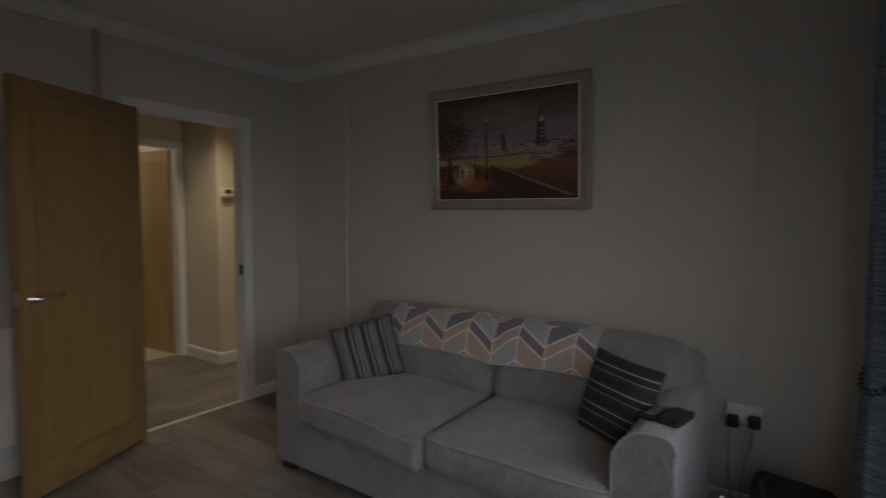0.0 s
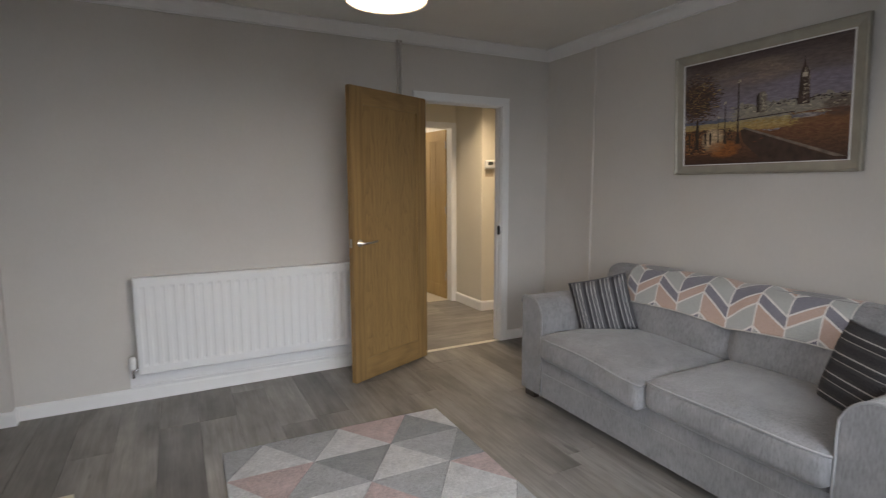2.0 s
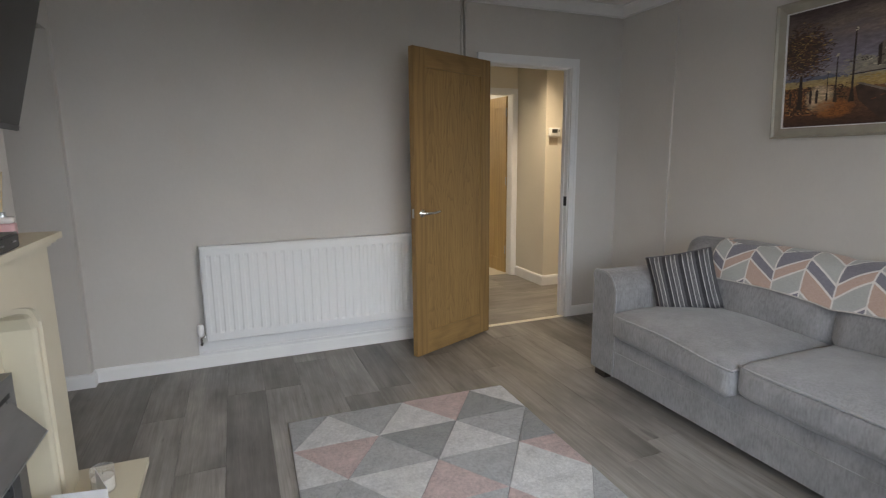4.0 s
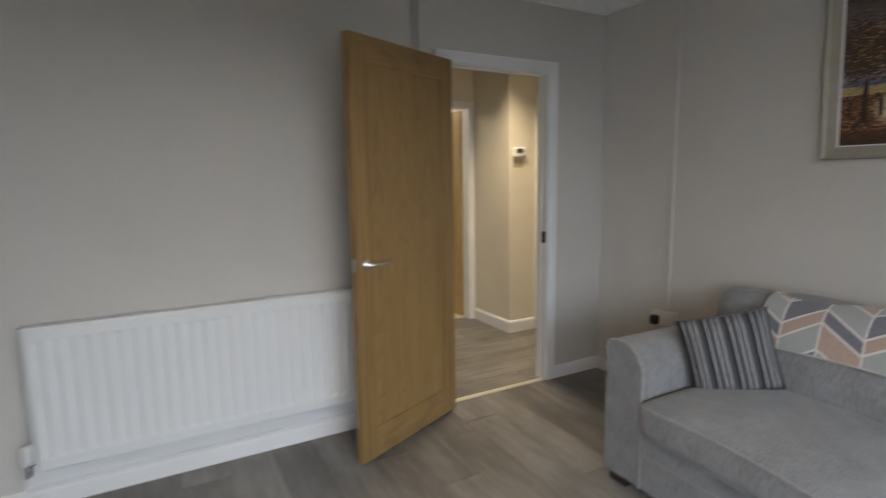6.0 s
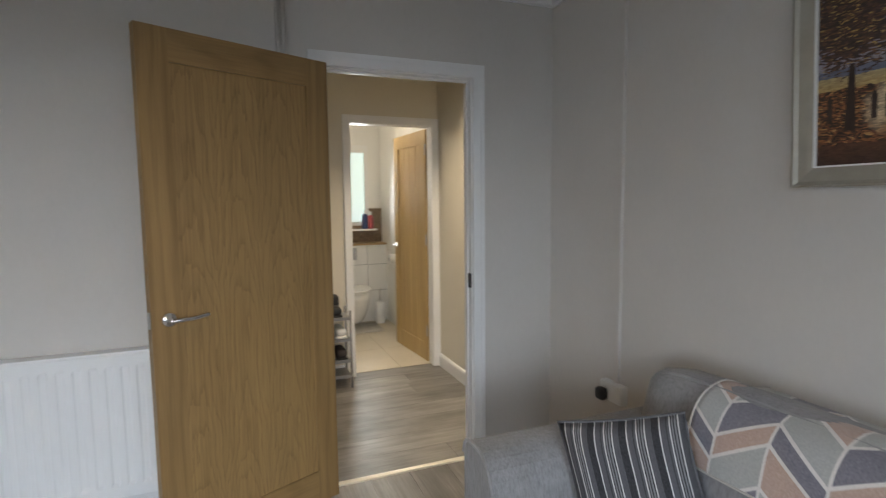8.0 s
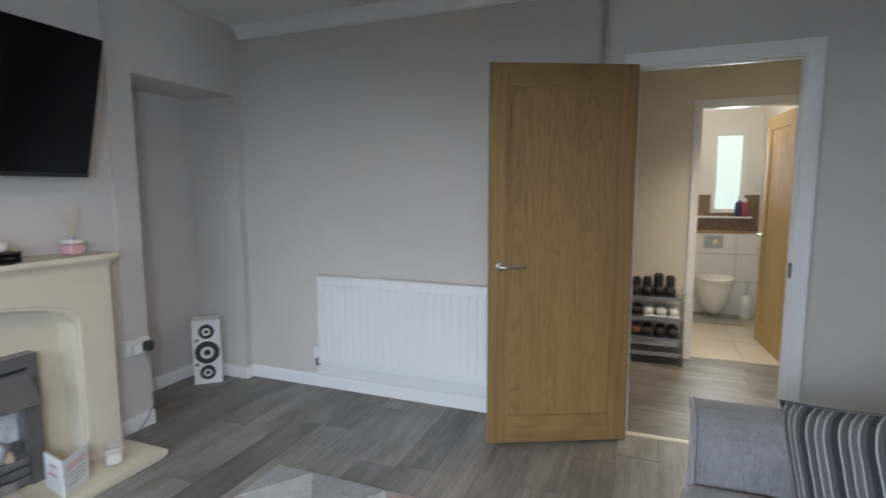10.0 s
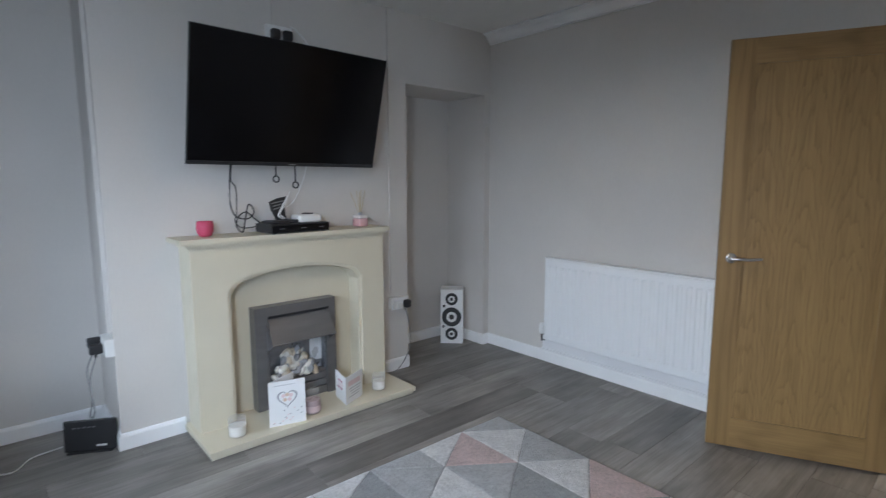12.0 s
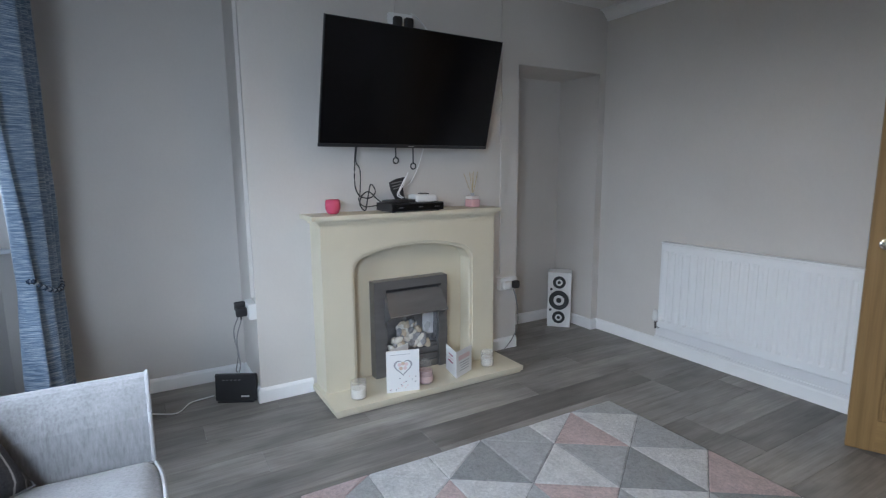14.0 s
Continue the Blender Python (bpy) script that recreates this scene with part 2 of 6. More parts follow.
def curtain_cloth():
    m, t, p = nodes_of("curtain_cloth")
    slub = noise_tex(t, coords(t, (14, 14, 420)), 1.0, 3, 0.65)
    big = noise_tex(t, coords(t), 4, 3)
    col = ramp(t, slub, [(0.36, (0.055, 0.10, 0.17)), (0.50, (0.15, 0.23, 0.34)), (0.62, (0.50, 0.58, 0.66))])
    col = mix(t, 0.25, col, ramp(t, big, [(0.3, (0.05, 0.09, 0.17)), (0.7, (0.22, 0.30, 0.42))]))
    link(t, col, p.inputs["Base Color"])
    p.inputs["Roughness"].default_value = 0.7
    p.inputs["Sheen Weight"].default_value = 0.3
    bump(t, p, slub, 0.5, 0.002)
    return m


def pile(name, col):
    """Short cut rug pile with brushed patches."""
    m, t, p = nodes_of(name)
    tuft = noise_tex(t, coords(t), 240, 3, 0.75)
    patch = noise_tex(t, coords(t), 14, 4, 0.7)
    clump = noise_tex(t, coords(t), 62, 4, 0.8)
    c = ramp(t, tuft, [(0.3, shade(col, 0.60)), (0.7, shade(col, 1.25))])
    c = mix(t, 0.55, c, ramp(t, clump, [(0.36, shade(col, 0.30)), (0.64, shade(col, 1.5))]))
    c = mix(t, 0.5, c, ramp(t, patch, [(0.3, shade(col, 0.62)), (0.7, shade(col, 1.15))]))
    link(t, c, p.inputs["Base Color"])
    p.inputs["Roughness"].default_value = 1.0
    p.inputs["Sheen Weight"].default_value = 0.2
    bump(t, p, nmath(t, "ADD", tuft, nmath(t, "MULTIPLY", clump, 1.6)), 1.0, 0.014)
    return m


PAINT = wall_paint("greige_wall_paint", (0.60, 0.57, 0.54))
HALLPAINT = wall_paint("hall_wall_paint", (0.70, 0.65, 0.55))
CEIL = wall_paint("ceiling_paint", (0.74, 0.73, 0.70), 0.9, 45)
WHITE = plain("white_gloss_paint", (0.80, 0.80, 0.80), 0.35, var=0.03)
TRUNK = plain("white_plastic", (0.76, 0.76, 0.75), 0.4, var=0.03)
RADW = plain("radiator_enamel", (0.78, 0.79, 0.80), 0.5, var=0.01)
CREAM = plain("cream_composite_stone", (0.60, 0.55, 0.43), 0.45, var=0.04, fine=0.08, fscale=160)
OAKL, OAKD = (0.365, 0.226, 0.090), (0.125, 0.068, 0.024)
PALEOAK = timber("pale_oak_veneer", (0.52, 0.37, 0.165), (0.32, 0.205, 0.082), axis=2)
OAK = timber("oak_veneer", OAKL, OAKD, axis=2)
OAKX = timber("oak_veneer_across", OAKL, OAKD, axis=0)
OAKPANEL = timber("oak_panel_veneer", OAKL, OAKD, axis=2, figure=True)
PLANK = floor_board()
SUB = plain("plank_joint", (0.05, 0.047, 0.045), 0.8)
CHROME = plain("polished_chrome", (0.75, 0.75, 0.76), 0.16, 1.0, 0.03)
STEEL = plain("brushed_steel", (0.42, 0.43, 0.45), 0.32, 1.0, 0.06, fine=0.05)
GREYFAB = fabric("grey_sofa_weave", (0.228, 0.225, 0.235))
PIPE = fabric("sofa_piping", (0.27, 0.268, 0.275), 0.05)
BLACK = plain("black_plastic", (0.018, 0.018, 0.02), 0.45, var=0.15)
GLOSSBLACK = plain("screen_glass", (0.004, 0.004, 0.005), 0.16, var=0.1)
GLOSSBLACK.node_tree.nodes["Principled BSDF"].inputs["Specular IOR Level"].default_value = 0.22
DARKWOOD = plain("dark_stained_wood", (0.03, 0.022, 0.018), 0.4)
THROW = throw_cloth()
CURTAIN = curtain_cloth()
K, G1, G2, W1 = (0.010, 0.010, 0.014), (0.025, 0.025, 0.030), (0.070, 0.070, 0.078), (0.58, 0.57, 0.56)
G3 = (0.19, 0.19, 0.20)
STRIPE = striped("striped_cushion", [(0.0, K), (0.22, W1), (0.26, G2), (0.42, G1), (0.46, G2), (0.52, W1), (0.56, G1), (0.60, G3), (0.64, G1), (0.68, G3), (0.73, G1), (0.77, W1), (0.81, G2)])
STRIPE2 = striped("dark_striped_cushion", [(0.0, K), (0.30, (0.022, 0.02, 0.022)), (0.45, (0.36, 0.35, 0.34)), (0.51, G1), (0.58, K), (0.80, (0.26, 0.25, 0.24)), (0.84, G1)])
PILES = {"w": pile("pale_pile", (0.80, 0.795, 0.79)), "m": pile("mid_grey_pile", (0.48, 0.49, 0.50)), "d": pile("dark_grey_pile", (0.33, 0.34, 0.345)), "p": pile("blush_pile", (0.64, 0.49, 0.475))}
RUGBACK = plain("rug_backing", (0.20, 0.20, 0.20), 0.95)
CERAMIC = plain("white_ceramic", (0.82, 0.81, 0.79), 0.15, var=0.02)
TILEW = plain("white_wall_tile", (0.78, 0.77, 0.74), 0.42, var=0.03)
TILEF = plain("cream_floor_tile", (0.60, 0.54, 0.44), 0.35, var=0.06)
MOSAIC = plain("brown_mosaic", (0.20, 0.14, 0.085), 0.3, var=0.35, scale=40)
GLASS = glass("window_glass")
FROST = glow("frosted_daylit_glass", (0.80, 1.0, 0.97), 0.5)
SHADE = glow("lit_lamp_diffuser", (1.0, 0.90, 0.74), 2.6)
SHADEW = plain("lampshade_fabric", (0.55, 0.52, 0.48), 0.9)

# ---- building helpers ----


def root_m(ob):
    m = Matrix.Identity(4)
    while ob is not None:
        m = ob.matrix_basis @ m
        ob = ob.parent
    return m


def part(name, bm, material, parent, label="", smooth=False, at_world=True, bev=0.0, seg=2):
    """Links a bmesh as one mesh object under a thing or a part. Meshes are modelled in the world unless at_world is off."""
    if bev:
        sharp = [e for e in bm.edges if len(e.link_faces) == 2 and e.calc_face_angle(0) > 0.5]
        bmesh.ops.bevel(bm, geom=sharp, offset=bev, segments=seg, profile=0.5, affect="EDGES", clamp_overlap=True)
    if parent is not None and at_world:
        bm.transform(root_m(parent).inverted())
    me = bpy.data.meshes.new(name)
    bm.normal_update()
    bm.to_mesh(me)
    bm.free()
    for m in material if isinstance(material, (list, tuple)) else [material]:
        me.materials.append(m)
    if smooth:
        me.polygons.foreach_set("use_smooth", [True] * len(me.polygons))
    ob = new(name, me)
    if parent is not None:
        ob.parent = parent
    if label:
        ob["label"] = label
    return ob


def thing(name, label, category, m=None, group="", kind=""):
    ob = new(name)
    ob.empty_display_size = 0.1
    ob.matrix_basis = m if m is not None else Matrix.Identity(4)
    return tagged(ob, label, category, group, kind)


def at(x, y, z, rz=0):
    return pose(x, y, z, 0, 0, rz)


def box(x0, x1, y0, y1, z0, z1, bm=None):
    bm = bm or bmesh.new()
    vs = [bm.verts.new(c) for c in ((x0, y0, z0), (x1, y0, z0), (x1, y1, z0), (x0, y1, z0), (x0, y0, z1), (x1, y0, z1), (x1, y1, z1), (x0, y1, z1))]
    for f in ((0, 3, 2, 1), (4, 5, 6, 7), (0, 1, 5, 4), (1, 2, 6, 5), (2, 3, 7, 6), (3, 0, 4, 7)):
        bm.faces.new([vs[i] for i in f])
    return bm


def boxes(*rows):
    bm = bmesh.new()
    for r in rows:
        box(*r, bm)
    return bm


def soft_box(x0, x1, y0, y1, z0, z1, r=0.04, crown=0.0, n=14, puff=0.0, seed=None, dent=0.0):
    """A rounded, slightly swollen block: upholstery and soft goods."""
    bm = bmesh.new()
    bmesh.ops.create_cube(bm, size=2)
    bmesh.ops.subdivide_edges(bm, edges=bm.edges[:], cuts=n, use_grid_fill=True)
    hx, hy, hz = (x1 - x0) / 2, (y1 - y0) / 2, (z1 - z0) / 2
    r = min(r, hx * 0.98, hy * 0.98, hz * 0.98)
    c = Vector(((x0 + x1) / 2, (y0 + y1) / 2, (z0 + z1) / 2))
    for v in bm.verts:
        u = v.co.copy()
        # more grid lines near the edges
        u = Vector([math.copysign(abs(a) ** 0.7, a) for a in u])
        p = Vector((u.x * hx, u.y * hy, u.z * hz))
        q = Vector((max(-hx + r, min(hx - r, p.x)), max(-hy + r, min(hy - r, p.y)), max(-hz + r, min(hz - r, p.z))))
        d = p - q
        if d.length > 1e-6:
            p = q + d.normalized() * min(r, d.length if max(abs(a) > 1e-6 for a in d) and sum(abs(a) > 1e-6 for a in d) == 1 else r)
        fx, fy, fz = 1 - u.x ** 2, 1 - u.y ** 2, 1 - u.z ** 2
        p.z += math.copysign(1, u.z) * crown * fx * fy if abs(u.z) > 0.6 else 0
        p += Vector((u.x * fy * fz, u.y * fx * fz, u.z * fx * fy)) * puff
        if seed is not None:
            s = noise.noise(Vector((p.x * 5 + seed, p.y * 5, p.z * 5)))
            p += p.normalized() * s * dent
        v.co = c + p
    return bm


def prism(profile, axis, a, b):
    """A closed outline drawn in two axes and pulled along the third from a to b."""
    bm = bmesh.new()

    def co(p, s):
        return {"x": (s, p[0], p[1]), "y": (p[0], s, p[1]), "z": (p[0], p[1], s)}[axis]

    lo, hi = [bm.verts.new(co(p, a)) for p in profile], [bm.verts.new(co(p, b)) for p in profile]
    n = len(profile)
    for i in range(n):
        bm.faces.new((lo[i], lo[(i + 1) % n], hi[(i + 1) % n], hi[i]))
    bm.faces.new(lo[::-1])
    bm.faces.new(hi)
    bmesh.ops.recalc_face_normals(bm, faces=bm.faces[:])
    return bm


def lathe(profile, at_xyz=(0, 0, 0), n=24, caps=True):
    """A turned body from radius and height pairs."""
    bm = bmesh.new()
    rings = []
    for r, z in profile:
        rings.append([bm.verts.new((at_xyz[0] + r * math.cos(2 * math.pi * i / n), at_xyz[1] + r * math.sin(2 * math.pi * i / n), at_xyz[2] + z)) for i in range(n)])
    for a, b in zip(rings, rings[1:]):
        for i in range(n):
            bm.faces.new((a[i], a[(i + 1) % n], b[(i + 1) % n], b[i]))
    if caps:
        bm.faces.new(rings[0][::-1])
        bm.faces.new(rings[-1])
    bmesh.ops.remove_doubles(bm, verts=bm.verts[:], dist=1e-5)
    bmesh.ops.recalc_face_normals(bm, faces=bm.faces[:])
    return bm


def smooth_line(pts, steps=6):
    """A soft curve through points."""
    pts = [Vector(p) for p in pts]
    if len(pts) < 3:
        return pts
    ext = [2 * pts[0] - pts[1]] + pts + [2 * pts[-1] - pts[-2]]
    out = []
    for i in range(1, len(ext) - 2):
        p0, p1, p2, p3 = ext[i - 1:i + 3]
        for s in range(steps):
            u = s / steps
            out.append(0.5 * ((2 * p1) + (p2 - p0) * u + (2 * p0 - 5 * p1 + 4 * p2 - p3) * u * u + (3 * p1 - p0 - 3 * p2 + p3) * u ** 3))
    return out + [pts[-1]]


def tube(pts, r, n=8, steps=6, bm=None):
    bm = bm or bmesh.new()
    line = smooth_line(pts, steps)
    rings = []
    up = Vector((0, 0, 1))
    for i, p in enumerate(line):
        d = (line[min(i + 1, len(line) - 1)] - line[max(i - 1, 0)]).normalized()
        a = d.cross(up)
        if a.length < 0.05:
            a = d.cross(Vector((1, 0, 0)))
        a.normalize()
        b = d.cross(a)
        rings.append([bm.verts.new(p + a * r * math.cos(2 * math.pi * k / n) + b * r * math.sin(2 * math.pi * k / n)) for k in range(n)])
    for q, s in zip(rings, rings[1:]):
        for k in range(n):
            bm.faces.new((q[k], q[(k + 1) % n], s[(k + 1) % n], s[k]))
    bm.faces.new(rings[0][::-1])
    bm.faces.new(rings[-1])
    bmesh.ops.recalc_face_normals(bm, faces=bm.faces[:])
    return bm


def structure(name, bm, material, label, category, bev=0.0):
    return tagged(part(name, bm, material, None, bev=bev), label, category, kind="structure")


# ---- the shell of the living room ----
YN, XE, XB, YS, ZC = 3.98, 3.78, -0.03, 0.30, 2.46   # radiator wall, sofa wall, chimney breast, bay mouth, ceiling
T = 2.52
structure("wall_north", boxes((-0.60, 2.535, YN, 4.07, 0, T), (3.33, 4.60, YN, 4.07, 0, T), (2.535, 3.33, YN, 4.07, 2.015, T)), [PAINT], "greige painted wall with the radiator and hall doorway", "wall")
structure("wall_east", box(XE, XE + 0.12, YS - 0.1, YN, 0, T), PAINT, "greige painted wall behind the sofa", "wall")
structure("wall_west", boxes((-0.62, -0.50, YS - 0.1, YN, 0, T), (-0.50, XB, 1.331, 3.14, 0, T), (-0.50, XB, 3.14, YN, 2.0, T), (-0.50, XB, 3.915, YN, 0, 2.0), (-0.50, -0.46, 3.14, 3.915, 0, 2.0)), PAINT, "greige chimney breast wall with an alcove at each side", "wall")
structure("wall_south", boxes((-0.50, -0.38, YS - 0.1, YS, 0, T), (3.66, XE, YS - 0.1, YS, 0, T), (-0.38, 3.66, YS - 0.1, YS, 2.15, T)), PAINT, "greige painted wall at the mouth of the bay window", "wall")
structure("ceiling", box(-0.6, 3.9, -0.6, 4.05, ZC, ZC + 0.08), CEIL, "plain off-white painted living room ceiling", "ceiling")


def slab_between(a, b, thick, z0, z1, bm=None):
    """An upright slab from a to b in plan, with its thickness to the left of that line."""
    bm = bm or bmesh.new()
    d = Vector((b[0] - a[0], b[1] - a[1], 0)).normalized()
    n = Vector((-d.y, d.x, 0)) * thick
    p = [Vector((a[0], a[1], 0)), Vector((b[0], b[1], 0))]
    p += [p[1] + n, p[0] + n]
    lo, hi = [bm.verts.new((v.x, v.y, z0)) for v in p], [bm.verts.new((v.x, v.y, z1)) for v in p]
    for i in range(4):
        bm.faces.new((lo[i], lo[(i + 1) % 4], hi[(i + 1) % 4], hi[i]))
    bm.faces.new(lo[::-1])
    bm.faces.new(hi)
    bmesh.ops.recalc_face_normals(bm, faces=bm.faces[:])
    return bm


BAY = [(3.66, 0.20), (3.15, -0.42), (0.13, -0.42), (-0.38, 0.20)]
bay = bmesh.new()
for a, b in zip(BAY, BAY[1:]):
    slab_between(b, a, -0.10, 0, 0.935, bay)
    slab_between(b, a, -0.10, 2.12, T, bay)
structure("wall_bay", bay, PAINT, "low greige wall under the bay windows", "wall")
for i, (a, b) in enumerate(zip(BAY, BAY[1:])):
    win = thing("window_%d" % (i + 1), "white plastic framed bay window with bright daylight", "window", kind="structure")
    A, B = Vector((*a, 0)), Vector((*b, 0))
    L = (B - A).length
    k = 3 if L > 1 else 1
    pt = lambda s: tuple((A + (B - A) * s / L)[:2])
    fr = bmesh.new()
    slab_between(pt(L), pt(0), -0.06, 0.935, 0.99, fr)
    slab_between(pt(L), pt(0), -0.06, 2.05, 2.12, fr)
    for j in range(k + 1):
        s0 = min(L - 0.06, max(0, j * L / k - 0.03))
        slab_between(pt(s0 + 0.06), pt(s0), -0.06, 0.99, 2.05, fr)
    part("window_frame", fr, WHITE, win)
    part("window_sill", slab_between(pt(L - 0.03), pt(0.03), 0.16, 0.922, 0.942), WHITE, win)
    for j in range(k):
        s0, s1 = j * L / k + 0.03, (j + 1) * L / k - 0.03
        gl = part("pane", slab_between(pt(s1), pt(s0), -0.008, 0.99, 2.05), GLASS, win)
        gl.visible_shadow = False
structure("backdrop", boxes((-60, 60, -60.2, -60, -0.5, 30), (-60.2, -60, -60, 3, -0.5, 30)), glow("overcast_distance", (0.86, 0.94, 1.0), 2.6), "pale overcast distance beyond the bay windows", "backdrop")
structure("ground", box(-400, 400, -400, 400, -0.60, -0.50), plain("rough_grass", (0.07, 0.10, 0.04), 0.95, var=0.4, scale=1.2), "plain grass ground outside the house", "ground")

# cornice: a stepped cove under the ceiling
COVE = [(0.0, 2.385), (0.012, 2.385), (0.012, 2.395), (0.022, 2.402), (0.034, 2.415), (0.052, 2.437), (0.074, 2.449), (0.088, 2.450), (0.088, ZC), (0.0, ZC)]
cove = prism([(YN - d, z) for d, z in COVE], "x", XB, XE)
structure("trim_cornice_north", cove, WHITE, "white plaster cornice above the radiator wall", "cornice")
structure("trim_cornice_east", prism([(XE - d, z) for d, z in COVE], "y", YS, YN - 0.001), WHITE, "white plaster cornice above the sofa wall", "cornice")
structure("trim_cornice_south", prism([(YS + d, z) for d, z in COVE], "x", -0.5, XE - 0.001), WHITE, "white plaster cornice above the bay", "cornice")

SK = [(0.0, 0.0), (0.016, 0.0), (0.016, 0.068), (0.010, 0.080), (0.0, 0.084)]


def skirting(name, axis, wall, side, a, b):
    bm = prism([(wall + side * d, z) for d, z in SK], axis, a, b)
    return structure(name, bm, WHITE, "white painted skirting board", "baseboard")


skirting("baseboard_north", "x", YN, -1, XB, 2.50)
skirting("baseboard_north_end", "x", YN, -1, 3.362, XE)
skirting("baseboard_east", "y", XE, -1, YS, YN - 0.017)
skirting("baseboard_breast", "y", XB, 1, 1.331, 1.628)
skirting("baseboard_breast_end", "y", XB, 1, 2.862, 3.14)
skirting("baseboard_breast_side", "x", 1.331, -1, -0.50, XB + 0.016)
skirting("baseboard_alcove", "y", -0.50, 1, YS, 1.314)
skirting("baseboard_niche", "y", -0.46, 1, 3.14, 3.915)
skirting("baseboard_niche_side", "x", 3.915, -1, -0.444, XB + 0.016)
skirting("baseboard_pier", "y", XB, 1, 3.915, YN - 0.017)

# ---- doorway to the hall ----
frame_1 = thing("door_frame_1", "white painted door lining and moulded architrave of the open hall doorway", "door frame", kind="structure")
part("lining", boxes((2.535, 2.568, YN, 4.07, 0, 2.015), (3.30, 3.33, YN, 4.07, 0, 2.015), (2.568, 3.30, YN, 4.07, 1.985, 2.015)), WHITE, frame_1)
part("door_stop", boxes((2.568, 2.576, 4.022, 4.05, 0, 1.985), (3.294, 3.30, 4.022, 4.05, 0, 1.985), (2.576, 3.294, 4.022, 4.05, 1.977, 1.985)), WHITE, frame_1)


def architrave(parent, x0, x1, ztop, y, out, w=0.068):
    """Moulded boards round an opening: two uprights and a head on the face at y, standing out by out."""
    for a, b, s in ((x0 - w, x0, 1), (x1, x1 + w, -1)):
        bm = boxes((a, b, min(y, y + out), max(y, y + out), 0, ztop))
        part("architrave", bm, WHITE, parent, bev=0.004)
        e = (a, a + 0.02) if s > 0 else (b - 0.02, b)
        part("architrave_bead", box(e[0], e[1], min(y + out, y + 1.2 * out), max(y + out, y + 1.2 * out), 0, ztop), WHITE, parent, bev=0.002)
    part("architrave", box(x0 - w, x1 + w, min(y, y + out), max(y, y + out), ztop, ztop + w), WHITE, parent, bev=0.004)
    part("architrave_bead", box(x0 - w, x1 + w, min(y + out, y + 1.2 * out), max(y + out, y + 1.2 * out), ztop + w - 0.02, ztop + w), WHITE, parent, bev=0.003)


architrave(frame_1, 2.562, 3.306, 1.990, YN, -0.016, 0.062)
part("strike_plate", box(3.2945, 3.3005, 3.982, 4.016, 0.925, 1.0), BLACK, frame_1, "small dark strike plate")
tagged(part("threshold", prism([(3.975, 0.0), (4.015, 0.0), (4.01, 0.006), (3.995, 0.009), (3.98, 0.006)], "x", 2.568, 3.30), plain("threshold_brass", (0.80, 0.76, 0.66), 0.35, 0.7), None), "pale metal threshold strip across the hall doorway", "threshold", kind="structure")


def lever_handle(parent, x, y, z, side, toward):
    """A lever on a round rose; side: the way out of the leaf along y, toward: the way of the lever along x."""
    rose = lathe([(0.026, 0), (0.026, 0.006), (0.022, 0.010), (0.010, 0.011), (0.010, 0.045)])
    rose.transform(Matrix.Translation((x, y, z)) @ pose(0, 0, 0, 90 if side < 0 else -90))
    h = part("handle", rose, CHROME, parent, "chrome lever handle", smooth=True, at_world=False)
    yy = y + side * 0.045
    part("lever", tube([(x, yy, z), (x + toward * 0.03, yy + side * 0.006, z + 0.002), (x + toward * 0.07, yy, z), (x + toward * 0.125, yy - side * 0.004, z + 0.006)], 0.0085), CHROME, h, smooth=True, at_world=False)
    return h


def oak_door(name, label, m, width, height, grooves=0, hand=1):
    """A leaf with stiles, rails and a sunk panel; the hinge edge stands at x 0, the leaf runs to +x, its faces at y 0 and -0.038 (seen from -y)."""
    d = thing(name, label, "door", m)
    w, th, st, tr, br = width, 0.04, 0.105, 0.115, 0.15
    edge, rail = (PALEOAK, PALEOAK) if grooves else (OAK, OAKX)
    part("stile", box(0, st, -th, 0, 0, height), edge, d, at_world=False, bev=0.0015)
    part("stile", box(w - st, w, -th, 0, 0, height), edge, d, at_world=False, bev=0.0015)
    part("top_rail", box(st, w - st, -th, 0, height - tr, height), rail, d, at_world=False, bev=0.0015)
    part("bottom_rail", box(st, w - st, -th, 0, 0, br), rail, d, at_world=False, bev=0.0015)
    bm = bmesh.new()
    if grooves:
        span = (w - 2 * st) / grooves
        for i in range(grooves):
            box(st + i * span + 0.003, st + (i + 1) * span - 0.003, -th + 0.008, -0.008, br, height - tr, bm)
        box(st, w - st, -th + 0.012, -0.012, br, height - tr, bm)
    else:
        box(st, w - st, -th + 0.009, -0.009, br, height - tr, bm)
    part("panel", bm, PALEOAK if grooves else OAKPANEL, d, at_world=False)
    for side in (-1, 1):
        lever_handle(d, w - 0.058, 0.0 if side > 0 else -th, 0.958, side, -1)
    part("latch", box(w, w + 0.003, -0.028, -0.012, 0.93, 0.99), STEEL, d, at_world=False)
    for z in (0.22, 1.0, 1.75):
        part("hinge", lathe([(0.006, 0), (0.006, 0.09)], (-0.006, 0.004 if hand > 0 else -0.044, z), 10), STEEL, d, at_world=False)
    return d


leaf_angle = math.degrees(math.atan2(3.586 - 3.905, 1.884 - 2.570))
oak_door("door", "open oak panelled living room door with chrome lever", pose(2.5703, 3.905, 0.006, 0, 0, leaf_angle), 0.757, 1.979, hand=-1)

# ---- living room: fixtures on the walls ----


